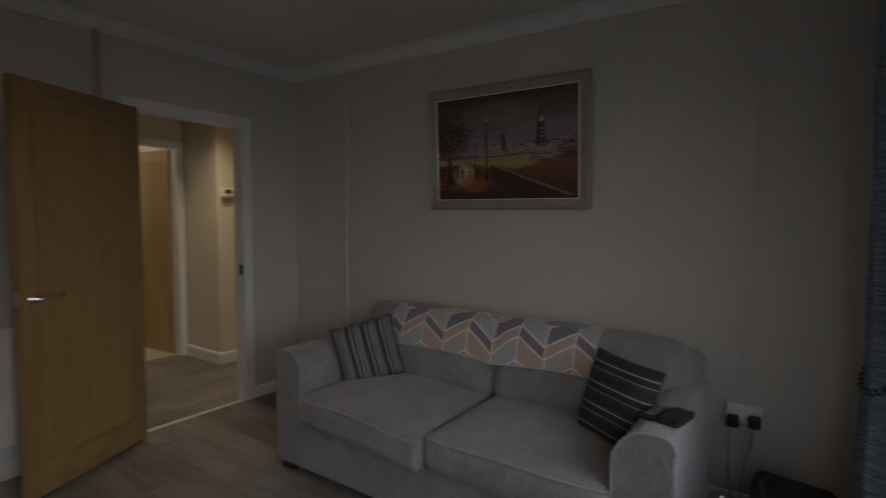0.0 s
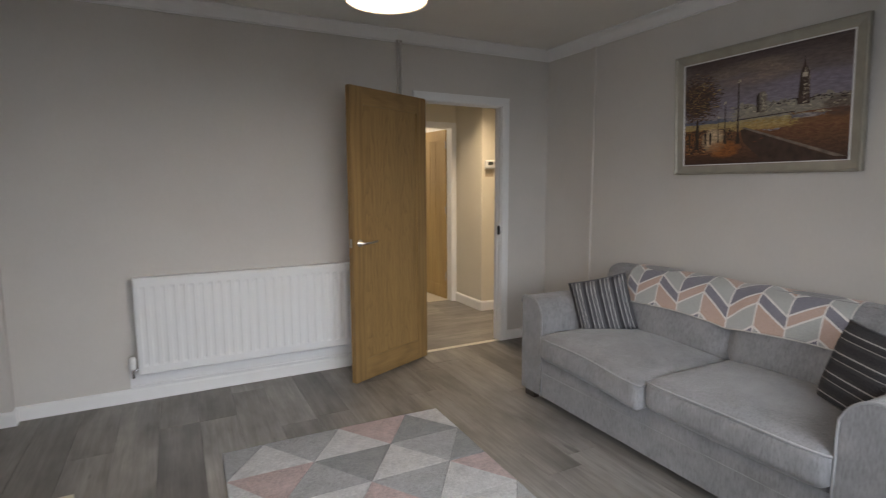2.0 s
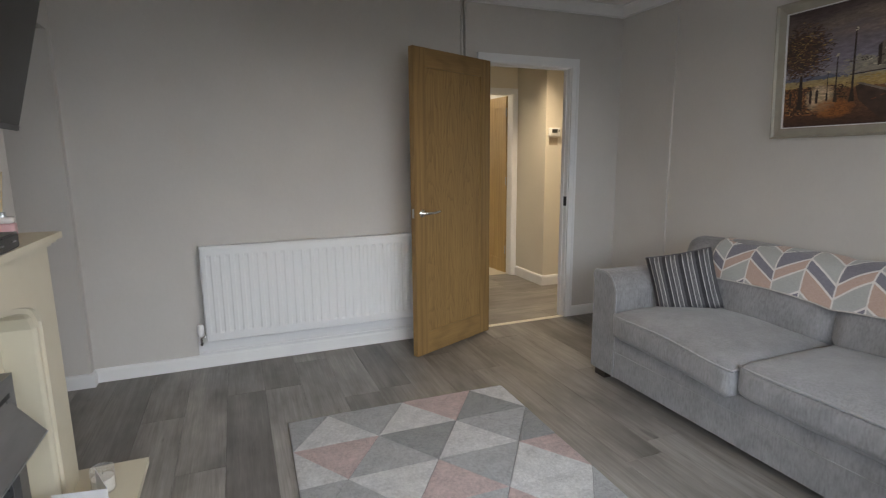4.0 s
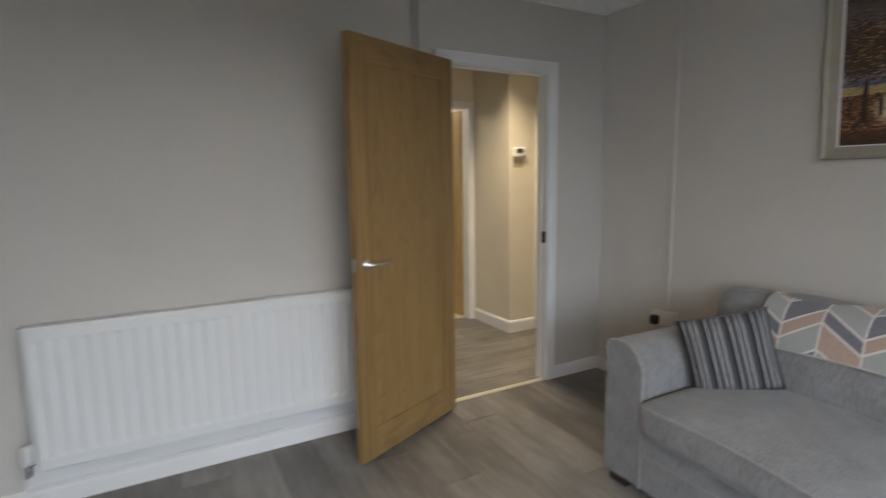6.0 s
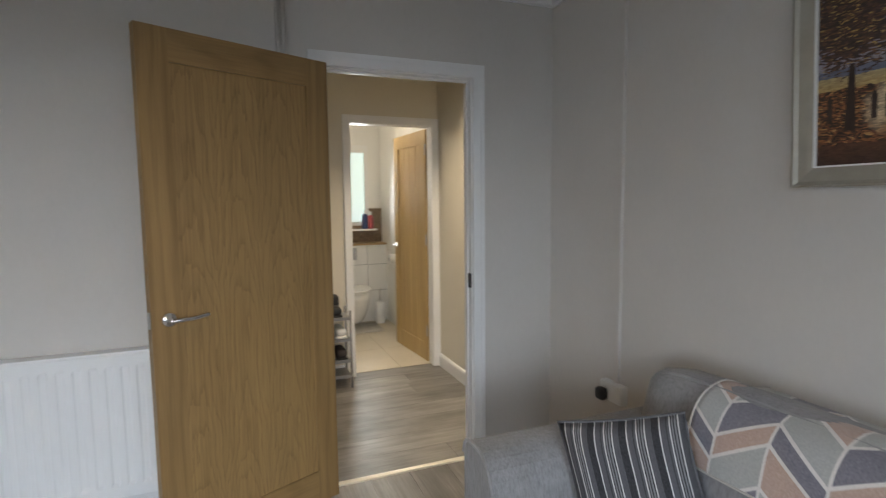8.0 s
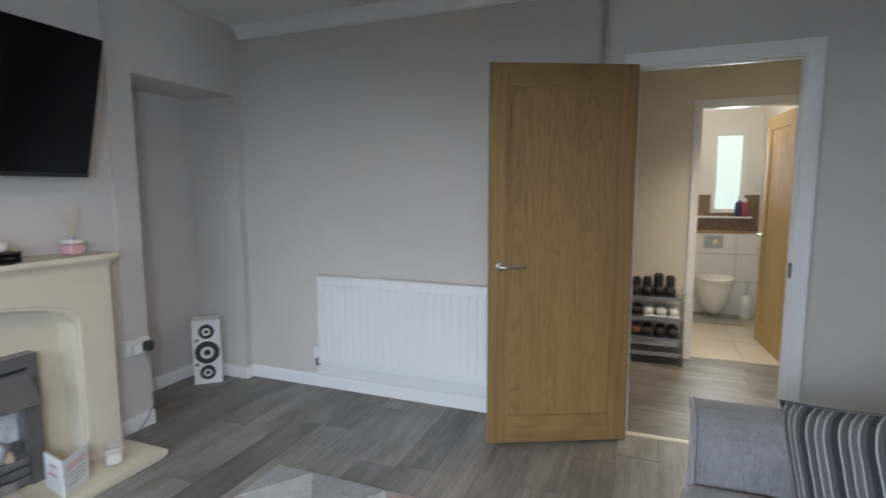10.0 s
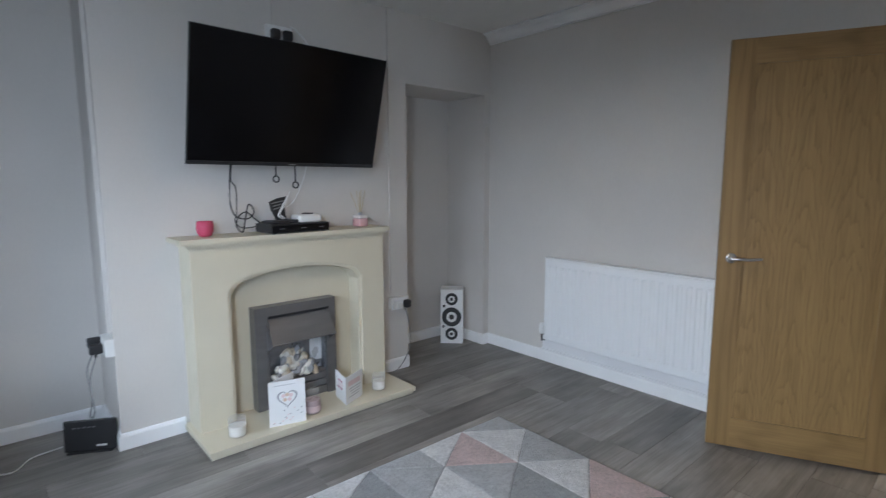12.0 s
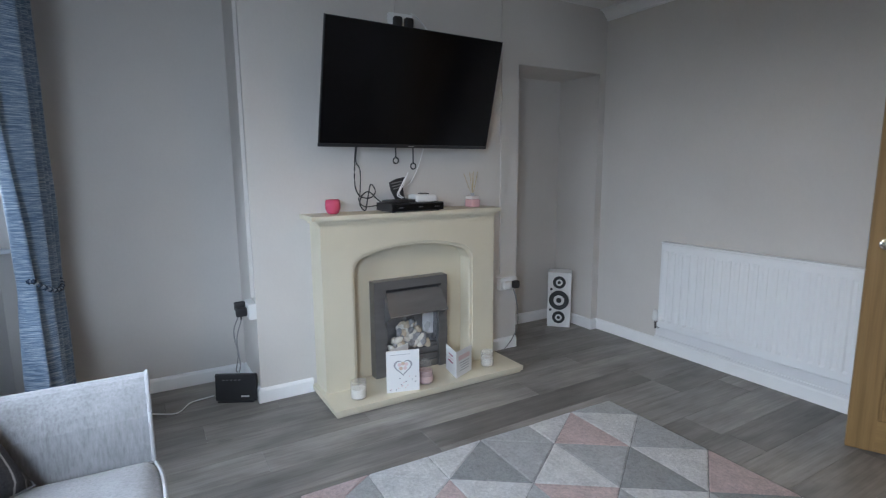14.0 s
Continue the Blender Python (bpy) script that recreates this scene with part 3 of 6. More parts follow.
def radiator():
    x0, x1, z0, z1, yf = 0.597, 2.00, 0.185, 0.790, 3.900
    r = thing("radiator", "white panel radiator with vertical flutes under a bare wall", "radiator", at((x0 + x1) / 2, 3.93, z0))
    bm = bmesh.new()
    n = 25
    step = (x1 - x0 - 0.04) / n
    prof = [(x0, yf + 0.012), (x0 + 0.006, yf + 0.003), (x0 + 0.02, yf)]
    for i in range(n):
        a = x0 + 0.02 + i * step
        prof += [(a + step * 0.18, yf), (a + step * 0.34, yf + 0.0065), (a + step * 0.66, yf + 0.0065), (a + step * 0.82, yf)]
    prof += [(x1 - 0.02, yf), (x1 - 0.006, yf + 0.003), (x1, yf + 0.012)]
    levels = [(z0, 0.012, 0), (z0 + 0.006, 0.003, 0), (z0 + 0.05, 0, 0), (z0 + 0.066, 0, 1), (z1 - 0.066, 0, 1), (z1 - 0.05, 0, 0), (z1 - 0.012, 0, 0), (z1 - 0.004, 0.004, 0)]
    rows = []
    for z, back, fl in levels:
        rows.append([bm.verts.new((x, yf + back + (max(0, y - yf) if fl or y - yf > 0.0095 or i < 3 or i > len(prof) - 4 else 0), z)) for i, (x, y) in enumerate(prof)])
    for a, b in zip(rows, rows[1:]):
        for i in range(len(prof) - 1):
            bm.faces.new((a[i], a[i + 1], b[i + 1], b[i]))
    part("front_panel", bm, RADW, r)
    part("back_panel", box(x0 + 0.004, x1 - 0.004, yf + 0.052, yf + 0.062, z0 + 0.01, z1 - 0.01), RADW, r)
    for a in (x0, x1 - 0.004):
        part("side_grille", box(a, a + 0.004, yf + 0.011, yf + 0.062, z0 + 0.004, z1 - 0.004), RADW, r)
    part("top_grille", box(x0, x1, yf + 0.004, yf + 0.062, z1 - 0.004, z1 + 0.002), RADW, r, bev=0.001)
    for a in (x0 + 0.2, x1 - 0.24):
        part("wall_bracket", box(a, a + 0.04, yf + 0.062, YN, 0.3, 0.7), RADW, r)
    v = part("valve", tube([(x0 - 0.03, 3.972, 0.165), (x0 - 0.03, 3.932, 0.168), (x0 - 0.03, 3.925, 0.215), (x0 + 0.01, 3.925, 0.225)], 0.009, 8, 1), CHROME, r, "chrome radiator valve", smooth=True)
    part("valve_head", lathe([(0.012, 0), (0.019, 0.006), (0.021, 0.03), (0.020, 0.065), (0.014, 0.078), (0.0, 0.08)], (x0 - 0.03, 3.925, 0.222), 16), TRUNK, v, smooth=True)


radiator()
tagged(part("pipe_boxing", boxes((0.545, 2.50, 3.966, YN, 0.086, 0.215), (0.545, 2.50, 3.952, 3.966, 0.0865, 0.104)), plain("pipe_boxing_paint", (0.74, 0.74, 0.75), 0.4, var=0.03), None, bev=0.003), "white boxing over pipes along the skirting", "pipe boxing", kind="structure")
for x in (2.374, 2.402):
    tagged(part("heating_pipe", tube([(x, YN - 0.014, 0.15), (x, YN - 0.014, ZC)], 0.0085, 10), PAINT, None, smooth=True), "thin painted copper pipe running up the wall", "pipe", "pair of wall pipes", "structure")


def trunking(name, x0, x1, y0, y1, z0, z1):
    return tagged(part(name, box(x0, x1, y0, y1, z0, z1), TRUNK if name == "cable_trunking" else PAINT, None, bev=0.002), "slim painted cable trunking fixed upright to the wall", "trunking", "wall trunking", "structure")


trunking("trunking", XE - 0.014, XE, 3.405, 3.432, 0.535, 2.385)
trunking("trunking", XE - 0.014, XE, 0.845, 0.872, 0.56, 2.385)
trunking("trunking", XB, XB + 0.014, 2.985, 3.03, 0.56, ZC)
trunking("trunking", -0.165, -0.065, 1.313, 1.331, 0.60, ZC)
trunking("trunking", XB, XB + 0.012, 2.205, 2.225, 2.20, ZC)


def plug_top(parent, m, white=False):
    p = part("plug", soft_box(-0.026, 0.026, -0.045, -0.005, -0.028, 0.028, 0.012, n=4), TRUNK if white else BLACK, parent, "" if white else "black plug", smooth=True, at_world=False)
    p.matrix_basis = m
    return p


def socket_plate(label, m, w=0.146, plugs=((0.035, 0, False),)):
    """A wall socket; its face looks along local -y."""
    s = thing("wall_socket", label, "socket", m)
    part("back_box", box(-w / 2, w / 2, -0.030, 0, -0.043, 0.043), TRUNK, s, at_world=False, bev=0.004)
    part("face_plate", box(-w / 2 + 0.002, w / 2 - 0.002, -0.038, -0.030, -0.041, 0.041), TRUNK, s, at_world=False, bev=0.003)
    for x in (-0.036, 0.036):
        part("switch", box(x - 0.008, x + 0.008, -0.041, -0.038, 0.012, 0.032), TRUNK, s, at_world=False, bev=0.001)
    for x, z, white in plugs:
        plug_top(s, pose(x, -0.035, z), white)
    return s


socket_plate("white double wall socket with a black plug beside the fireplace", pose(XB, 3.045, 0.488, 0, 0, 90), plugs=((0.045, -0.004, False), (-0.03, -0.004, True)))
socket_plate("white double wall socket with two black adaptors", pose(-0.10, 1.331, 0.530, 0, 0, 0), plugs=())
socket_plate("white double wall socket with black plugs beside the sofa", pose(XE, 0.852, 0.47, 0, 0, -90), plugs=((-0.04, -0.03, False), (0.045, -0.02, False)))
socket_plate("white double wall socket with a black plug behind the sofa corner", pose(XE, 3.425, 0.49, 0, 0, -90), plugs=((-0.036, -0.012, False),))
socket_plate("white double socket with two black plugs above the television", pose(XB, 2.235, 2.155, 0, 0, 90), plugs=((-0.036, -0.012, False), (0.036, -0.012, False)))


def cable(name, pts, r, material, label, group=""):
    return tagged(part(name, tube(pts, r, 6), material, None, smooth=True), label, "cable", group)


GREYCABLE = plain("grey_cable", (0.22, 0.22, 0.22), 0.5)


def adaptor(x, z, label):
    a = thing("power_adaptor", label, "adaptor", at(x, 1.284, z), "adaptors in the socket")
    part("body", soft_box(-0.015, 0.015, -0.050, 0.009, -0.025, 0.025, 0.008, n=5), BLACK, a, smooth=True, at_world=False)
    part("strain_relief", tube([(0, -0.022, -0.024), (0, -0.024, -0.042)], 0.005, 8), BLACK, a, at_world=False)


adaptor(-0.142, 0.545, "black mains adaptor plugged into the wall socket")
adaptor(-0.098, 0.520, "black mains adaptor plugged into the wall socket")
cable("adaptor_cable", [(-0.142, 1.260, 0.50), (-0.155, 1.225, 0.40), (-0.09, 1.23, 0.28), (-0.13, 1.22, 0.18), (-0.13, 1.23, 0.165)], 0.0035, GREYCABLE, "thin grey power cable hanging to the router", "router cables")
cable("adaptor_cable", [(-0.098, 1.260, 0.475), (-0.06, 1.225, 0.38), (0.005, 1.225, 0.26), (-0.06, 1.225, 0.19), (-0.11, 1.235, 0.165)], 0.0035, GREYCABLE, "thin grey power cable hanging to the router", "router cables")
cable("lead", [(0.0, 3.09, 0.45), (0.03, 3.10, 0.36), (0.03, 3.115, 0.2), (0.02, 3.08, 0.09), (0.04, 2.98, 0.02), (0.04, 2.90, 0.012)], 0.0035, GREYCABLE, "grey lead from the socket to the fire")
cable("telephone_cable", [(-0.19, 1.10, 0.03), (-0.22, 0.98, 0.005), (-0.12, 0.90, 0.004), (-0.20, 0.75, 0.004), (-0.25, 0.55, 0.004)], 0.0035, TRUNK, "thin white cable lying on the floor", "router cables")

cable("lead", [(XE - 0.07, 0.90, 0.42), (XE - 0.06, 0.905, 0.32), (XE - 0.04, 0.90, 0.15), (XE - 0.05, 0.88, 0.03), (XE - 0.12, 0.86, 0.006)], 0.003, GREYCABLE, "thin grey lead hanging from the socket beside the sofa")
cable("lead", [(XE - 0.07, 0.81, 0.43), (XE - 0.055, 0.82, 0.33), (XE - 0.045, 0.85, 0.16), (XE - 0.06, 0.84, 0.03), (XE - 0.14, 0.83, 0.006)], 0.003, GREYCABLE, "thin grey lead hanging from the socket beside the sofa")
router = thing("router", "black upright broadband router on the floor", "router", at(-0.125, 1.215, 0, 62))
part("body", prism([(-0.022, 0.008), (0.022, 0.008), (0.016, 0.158), (-0.010, 0.165)], "x", -0.115, 0.115), BLACK, router, at_world=False, bev=0.006)
part("foot", box(-0.10, 0.10, -0.03, 0.03, 0, 0.008), BLACK, router, at_world=False, bev=0.002)
for i in range(5):
    part("indicator", box(-0.07 + i * 0.022, -0.06 + i * 0.022, -0.020, -0.0165, 0.128, 0.132), GREYCABLE, router, at_world=False)
part("badge", box(0.03, 0.075, -0.0235, -0.0200, 0.03, 0.038), TRUNK, router, at_world=False)

# ---- fireplace ----


def fireplace():
    f = thing("fireplace_surround", "cream stone fireplace surround with an arched opening", "fireplace", at(0.10, 2.23, 0))
    part("hearth", boxes((XB, 0.385, 1.632, 2.858, 0.0, 0.018), (XB, 0.398, 1.622, 2.868, 0.018, 0.045)), CREAM, f, "cream stepped hearth slab")
    y0, y1, a0, a1, zs, zt, zb, xf = 1.650, 2.800, 1.843, 2.616, 0.737, 0.854, 0.045, 0.160
    arch = []
    n = 26
    for i in range(n + 1):
        u = i / n
        y = a0 + (a1 - a0) * u
        # a flat arch with tight turned shoulders
        s = abs(2 * u - 1)
        z = zt - (zt - zs) * (s ** 2.2) * 0.62 - (zt - zs) * 0.38 * (max(0, (s - 0.86) / 0.14) ** 2)
        arch.append((y, z))
    bm = bmesh.new()

    def face_ring(x, grow):
        ring = [(a0 - grow, zb)] + [(y + (grow if y > (a0 + a1) / 2 else -grow) * abs(2 * (y - a0) / (a1 - a0) - 1) ** 3, z + grow) for y, z in arch] + [(a1 + grow, zb)]
        return [bm.verts.new((x, y, z)) for y, z in ring]

    outer = face_ring(xf, 0.022)
    mid = face_ring(xf - 0.010, 0.020)
    mid2 = face_ring(xf - 0.012, 0.004)
    inner = face_ring(xf - 0.024, 0.0)
    deep = face_ring(0.036, 0.0)
    for a, b in ((outer, mid), (mid, mid2), (mid2, inner), (inner, deep)):
        for i in range(len(a) - 1):
            bm.faces.new((a[i], a[i + 1], b[i + 1], b[i]))
    # front face between the outer edge and the arch
    m = len(outer)
    top = [bm.verts.new((xf, y0, zb))] + [bm.verts.new((xf, y0 + (y1 - y0) * i / (m - 3), 1.005)) for i in range(m - 2)] + [bm.verts.new((xf, y1, zb))]
    for i in range(m - 1):
        bm.faces.new((outer[i], top[i], top[i + 1], outer[i + 1]))
    back = [bm.verts.new((XB, v.co.y, v.co.z)) for v in top]
    for i in range(m - 1):
        bm.faces.new((top[i], back[i], back[i + 1], top[i + 1]))
    bmesh.ops.recalc_face_normals(bm, faces=bm.faces[:])
    part("body", bm, CREAM, f)
    part("back_panel", box(-0.026, 0.040, a0 - 0.03, a1 + 0.03, zb, 0.88), CREAM, f)
    part("frieze_mould", box(XB, 0.174, y0 - 0.014, y1 + 0.003, 1.005, 1.018), CREAM, f, bev=0.004)
    part("bed_mould", box(XB, 0.190, y0 - 0.028, y1 + 0.006, 1.018, 1.031), CREAM, f, bev=0.005, seg=3)
    part("mantel_shelf", box(XB, 0.208, 1.594, 2.818, 1.031, 1.055), CREAM, f, bev=0.007, seg=3)


fireplace()
FIREGREY = plain("gunmetal_trim", (0.19, 0.185, 0.185), 0.34, 0.55, 0.10, stretch=(1, 1, 6))


def electric_fire():
    f = thing("electric_fire", "gunmetal electric fire with a hood and pebble bed", "fire", at(0.07, 2.205, 0.045))
    y0, y1, z0, z1, x0, x1 = 1.972, 2.472, 0.045, 0.640, 0.040, 0.112
    o0, o1, oz0, oz1 = y0 + 0.075, y1 - 0.062, 0.20, 0.575
    part("trim_frame", boxes((x0, x1, y0, o0, z0, z1), (x0, x1, o1, y1, z0, z1), (x0, x1, o0, o1, oz1, z1)), FIREGREY, f, bev=0.003)
    part("lower_grille", boxes((x0, x1 - 0.02, o0, o1, z0, oz0), *[(x1 - 0.02, x1 - 0.006, o0 + 0.004, o1 - 0.004, z0 + 0.02 + i * 0.045, z0 + 0.05 + i * 0.045) for i in range(3)]), FIREGREY, f)
    part("firebox", boxes((x0, x0 + 0.006, o0, o1, oz0, oz1), (x0 + 0.006, x1 - 0.02, o0, o0 + 0.006, oz0, oz1), (x0 + 0.006, x1 - 0.02, o1 - 0.006, o1, oz0, oz1)), plain("smoked_steel", (0.30, 0.31, 0.33), 0.30, 0.9, 0.25, scale=9), f)
    hood = bmesh.new()
    p = [(x1 - 0.01, o0 + 0.004, oz1 - 0.004), (x1 - 0.01, o1 + 0.018, oz1 - 0.004), (x1 + 0.085, o1 + 0.020, oz1 - 0.135), (x1 + 0.085, o0 - 0.012, oz1 - 0.135)]
    lo = [hood.verts.new(c) for c in p]
    hi = [hood.verts.new((c[0] - 0.004, c[1], c[2] - 0.006)) for c in p]
    hood.faces.new(lo)
    hood.faces.new(hi[::-1])
    for i in range(4):
        hood.faces.new((lo[i], lo[(i + 1) % 4], hi[(i + 1) % 4], hi[i]))
    bmesh.ops.recalc_face_normals(hood, faces=hood.faces[:])
    part("hood", hood, FIREGREY, f)
    part("hood_slot", box(x1 - 0.006, x1 + 0.0025, o0 + 0.002, o1 + 0.016, oz1 - 0.002, oz1 + 0.012), BLACK, f, "dark air slot above the hood")
    part("hood_lip", tube([(x1 + 0.086, o0 - 0.012, oz1 - 0.137), (x1 + 0.086, o1 + 0.020, oz1 - 0.137)], 0.0022, 6, 1), STEEL, f, "bright folded lip of the hood")
    # pale, barely metallic colour stands in for the window reflected in the steel
    part("reflection_plate", box(x0 + 0.007, x0 + 0.011, o1 - 0.085, o1 - 0.008, oz0 + 0.05, oz1 - 0.01), plain("reflection_tone", (0.75, 0.76, 0.77), 0.30, 0.35, 0.04), f, "steel plate with a window reflection painted in its pale colour")
    for y in (o0 - 0.010, o1 + 0.014):
        w = bmesh.new()
        tri = [(x1 - 0.012, oz1 - 0.006), (x1 + 0.083, oz1 - 0.141), (x1 - 0.012, oz1 - 0.20)]
        a, b = [w.verts.new((c[0], y, c[1])) for c in tri], [w.verts.new((c[0], y + 0.003, c[1])) for c in tri]
        w.faces.new(a)
        w.faces.new(b[::-1])
        for i in range(3):
            w.faces.new((a[i], b[i], b[(i + 1) % 3], a[(i + 1) % 3]))
        bmesh.ops.recalc_face_normals(w, faces=w.faces[:])
        part("hood_side", w, FIREGREY, f)
    rnd = random.Random(4)
    stones = [plain("pebble_white", (0.62, 0.59, 0.54), 0.6, var=0.15, scale=30), plain("pebble_grey", (0.25, 0.25, 0.26), 0.6, var=0.2, scale=30), plain("pebble_buff", (0.50, 0.42, 0.32), 0.6, var=0.2, scale=30)]
    meshes = []
    for k in range(4):
        bm = bmesh.new()
        bmesh.ops.create_icosphere(bm, subdivisions=2, radius=1)
        for v in bm.verts:
            v.co *= 1 + 0.22 * noise.noise(v.co * 1.3 + Vector((k * 7, 0, 0)))
        meshes.append(bm)
    for i in range(44):
        row = i // 11
        y = o0 + 0.035 + (o1 - o0 - 0.07) * (0.44 + ((i % 11) / 10 - 0.5) * (0.82 - 0.16 * row) + rnd.uniform(-0.03, 0.03))
        z = oz0 + 0.018 + row * 0.036 + rnd.uniform(-0.008, 0.008)
        bm = meshes[i % 4].copy()
        s = rnd.uniform(0.019, 0.031)
        bm.transform(Matrix.Translation((0.085 - row * 0.014 + rnd.uniform(-0.008, 0.012), y, z)) @ Euler([rnd.uniform(0, 6) for _ in range(3)]).to_matrix().to_4x4() @ Matrix.Diagonal((s * 1.25, s, s * 0.72, 1)))
        part("pebble", bm, stones[rnd.choice((0, 0, 1, 1, 2))], f, smooth=True)


electric_fire()

# ---- television ----
TVM = pose(0.168, 2.200, 1.420, 0, 0, 90 + 3.0) @ pose(0, 0, 0, 14.5)
tv = thing("television", "large black flat television tilted down on its wall mount", "television", TVM)
part("back_case", soft_box(-0.50, 0.50, 0.0115, 0.075, 0.05, 0.55, 0.03, n=5), BLACK, tv, smooth=True, at_world=False)
part("bezel", box(-0.551, 0.547, 0.0, 0.011, 0.0, 0.636), BLACK, tv, at_world=False, bev=0.003)
part("screen", box(-0.546, 0.542, -0.0025, 0.0, 0.020, 0.632), GLOSSBLACK, tv, "switched-off glossy dark screen", at_world=False)
part("chin", box(-0.545, 0.545, -0.004, 0.0, 0.002, 0.018), plain("tv_chin", (0.03, 0.03, 0.032), 0.35, 0.3), tv, at_world=False)
part("badge", box(-0.02, 0.02, -0.0055, -0.004, 0.007, 0.012), STEEL, tv, at_world=False)
mount = thing("tv_mount", "black tilting wall bracket behind the television", "bracket", at(XB, 2.203, 1.75))
part("wall_plate", box(XB, XB + 0.01, 1.95, 2.45, 1.60, 1.90), BLACK, mount)
for y in (2.05, 2.35):
    part("arm", prism([(XB + 0.01, 1.62), (XB + 0.01, 1.88), (0.195, 1.80), (0.145, 1.60)], "y", y - 0.012, y + 0.012), BLACK, mount)
for y, z, n in ((2.137, 1.345, 0), (2.250, 1.312, 1)):
    pc = thing("pull_cord", "short black bracket pull cord with a ring", "cord", at(0.10, y, z + 0.0), "bracket pull cords")
    part("cord", tube([(0.10, y, z + 0.022), (0.10, y, z + 0.2)], 0.0045, 6), BLACK, pc)
    ring = [(0.10, y + 0.017 * math.cos(a), z + 0.005 + 0.017 * math.sin(a)) for a in [i * math.pi / 6 for i in range(13)]]
    part("ring", tube(ring, 0.004, 6, 2), BLACK, pc)
cable("tv_cable", [(0.10, 1.90, 1.47), (0.085, 1.896, 1.42), (0.07, 1.894, 1.338), (0.065, 1.893, 1.216), (0.06, 1.922, 1.151), (0.06, 1.985, 1.136), (0.055, 2.022, 1.172), (0.055, 1.994, 1.214), (0.06, 1.972, 1.14), (0.075, 1.948, 1.066), (0.07, 1.918, 1.10), (0.06, 1.935, 1.15), (0.055, 1.98, 1.172), (0.05, 2.03, 1.13), (0.04, 2.075, 1.095)], 0.0038, BLACK, "black television cable looped down to the mantel")
cable("tv_cable", [(0.10, 1.905, 1.47), (0.08, 1.897, 1.35), (0.075, 1.923, 1.296), (0.07, 1.921, 1.173), (0.065, 1.914, 1.124), (0.06, 1.955, 1.087), (0.05, 2.062, 1.092), (0.04, 2.10, 1.08)], 0.003, BLACK, "black television cable looped down to the mantel")
cable("tv_cable", [(0.10, 2.33, 1.45), (0.08, 2.30, 1.33), (0.06, 2.25, 1.22), (0.08, 2.17, 1.18), (0.11, 2.15, 1.135)], 0.003, TRUNK, "white television cable hanging to the mantel")
cable("tv_cable", [(XB + 0.05, 2.29, 2.20), (XB + 0.04, 2.33, 2.19), (XB + 0.05, 2.39, 2.13), (XB + 0.06, 2.42, 2.05), (XB + 0.06, 2.42, 1.95)], 0.004, TRUNK, "white cable from the socket behind the television")

# ---- things on the mantel ----
ZM = 1.055
PINK = plain("pink_glass_glaze", (0.52, 0.075, 0.14), 0.15, var=0.1)
tagged(part("candle_holder", lathe([(0.0, 0.0), (0.022, 0), (0.032, 0.006), (0.042, 0.030), (0.043, 0.052), (0.039, 0.080), (0.036, 0.080), (0.039, 0.05), (0.0, 0.045)], (0.075, 1.755, ZM), 28), PINK, None, smooth=True), "small round bright pink glass candle holder", "candle holder")
box_m = at(0.122, 2.215, ZM, 3)
stb = thing("set_top_box", "flat black set-top box on the mantel", "set-top box", box_m)
part("case", box(-0.095, 0.095, -0.175, 0.175, 0.006, 0.052), BLACK, stb, at_world=False, bev=0.004)
part("front_trim", box(0.095, 0.098, -0.17, 0.17, 0.010, 0.046), GLOSSBLACK, stb, at_world=False)
for y in (-0.13, 0.0, 0.11):
    part("button", box(0.098, 0.0995, y, y + 0.03, 0.026, 0.030), FIREGREY, stb, at_world=False)
for x in (-0.07, 0.07):
    for y in (-0.15, 0.15):
        part("foot", lathe([(0.01, 0), (0.01, 0.006)], (x, y, 0), 8), BLACK, stb, at_world=False)
stand = thing("device_stand", "small curved black and white stand on the set-top box", "stand", at(0.122, 2.165, ZM + 0.052, 8))
part("base", soft_box(-0.055, 0.055, -0.115, 0.090, 0.0, 0.018, 0.009, n=6), BLACK, stand, smooth=True, at_world=False)
shell = prism([(-0.045, 0.014), (-0.078, 0.075), (-0.088, 0.118), (-0.040, 0.138), (0.022, 0.148), (0.010, 0.120), (0.000, 0.085), (0.004, 0.050), (0.018, 0.014)], "x", -0.012, 0.010)
part("curved_back", shell, BLACK, stand, smooth=False, at_world=False, bev=0.003)
for i in range(3):
    part("ridge", prism([(-0.070 - 0.006 * i, 0.076 + 0.016 * i), (-0.072 - 0.006 * i, 0.082 + 0.016 * i), (-0.012, 0.094 + 0.016 * i), (-0.012, 0.089 + 0.016 * i)], "x", 0.010, 0.0125), GREYCABLE, stand, at_world=False)
part("plug_lead", tube([(0.020, 0.012, 0.150), (0.022, -0.030, 0.085), (0.030, -0.055, 0.045), (0.040, -0.030, 0.026)], 0.0035, 6), TRUNK, stand, "white lead", at_world=False)
part("plug_lead", tube([(0.018, 0.030, 0.175), (0.022, -0.010, 0.100), (0.030, -0.045, 0.055), (0.042, -0.020, 0.028)], 0.0028, 6), TRUNK, stand, "white lead", at_world=False)
hub = thing("smart_hub", "small white plastic box with a dark top button", "box", at(0.122, 2.31, ZM + 0.052, 3))
part("case", soft_box(-0.055, 0.055, -0.085, 0.06, 0, 0.045, 0.012, n=5), TRUNK, hub, smooth=True, at_world=False)
part("button", soft_box(-0.025, 0.025, -0.03, 0.02, 0.044, 0.052, 0.004, n=3), BLACK, hub, at_world=False)
diff = thing("reed_diffuser", "pink and clear square reed diffuser with straw reeds", "diffuser", at(0.075, 2.69, ZM, 10))
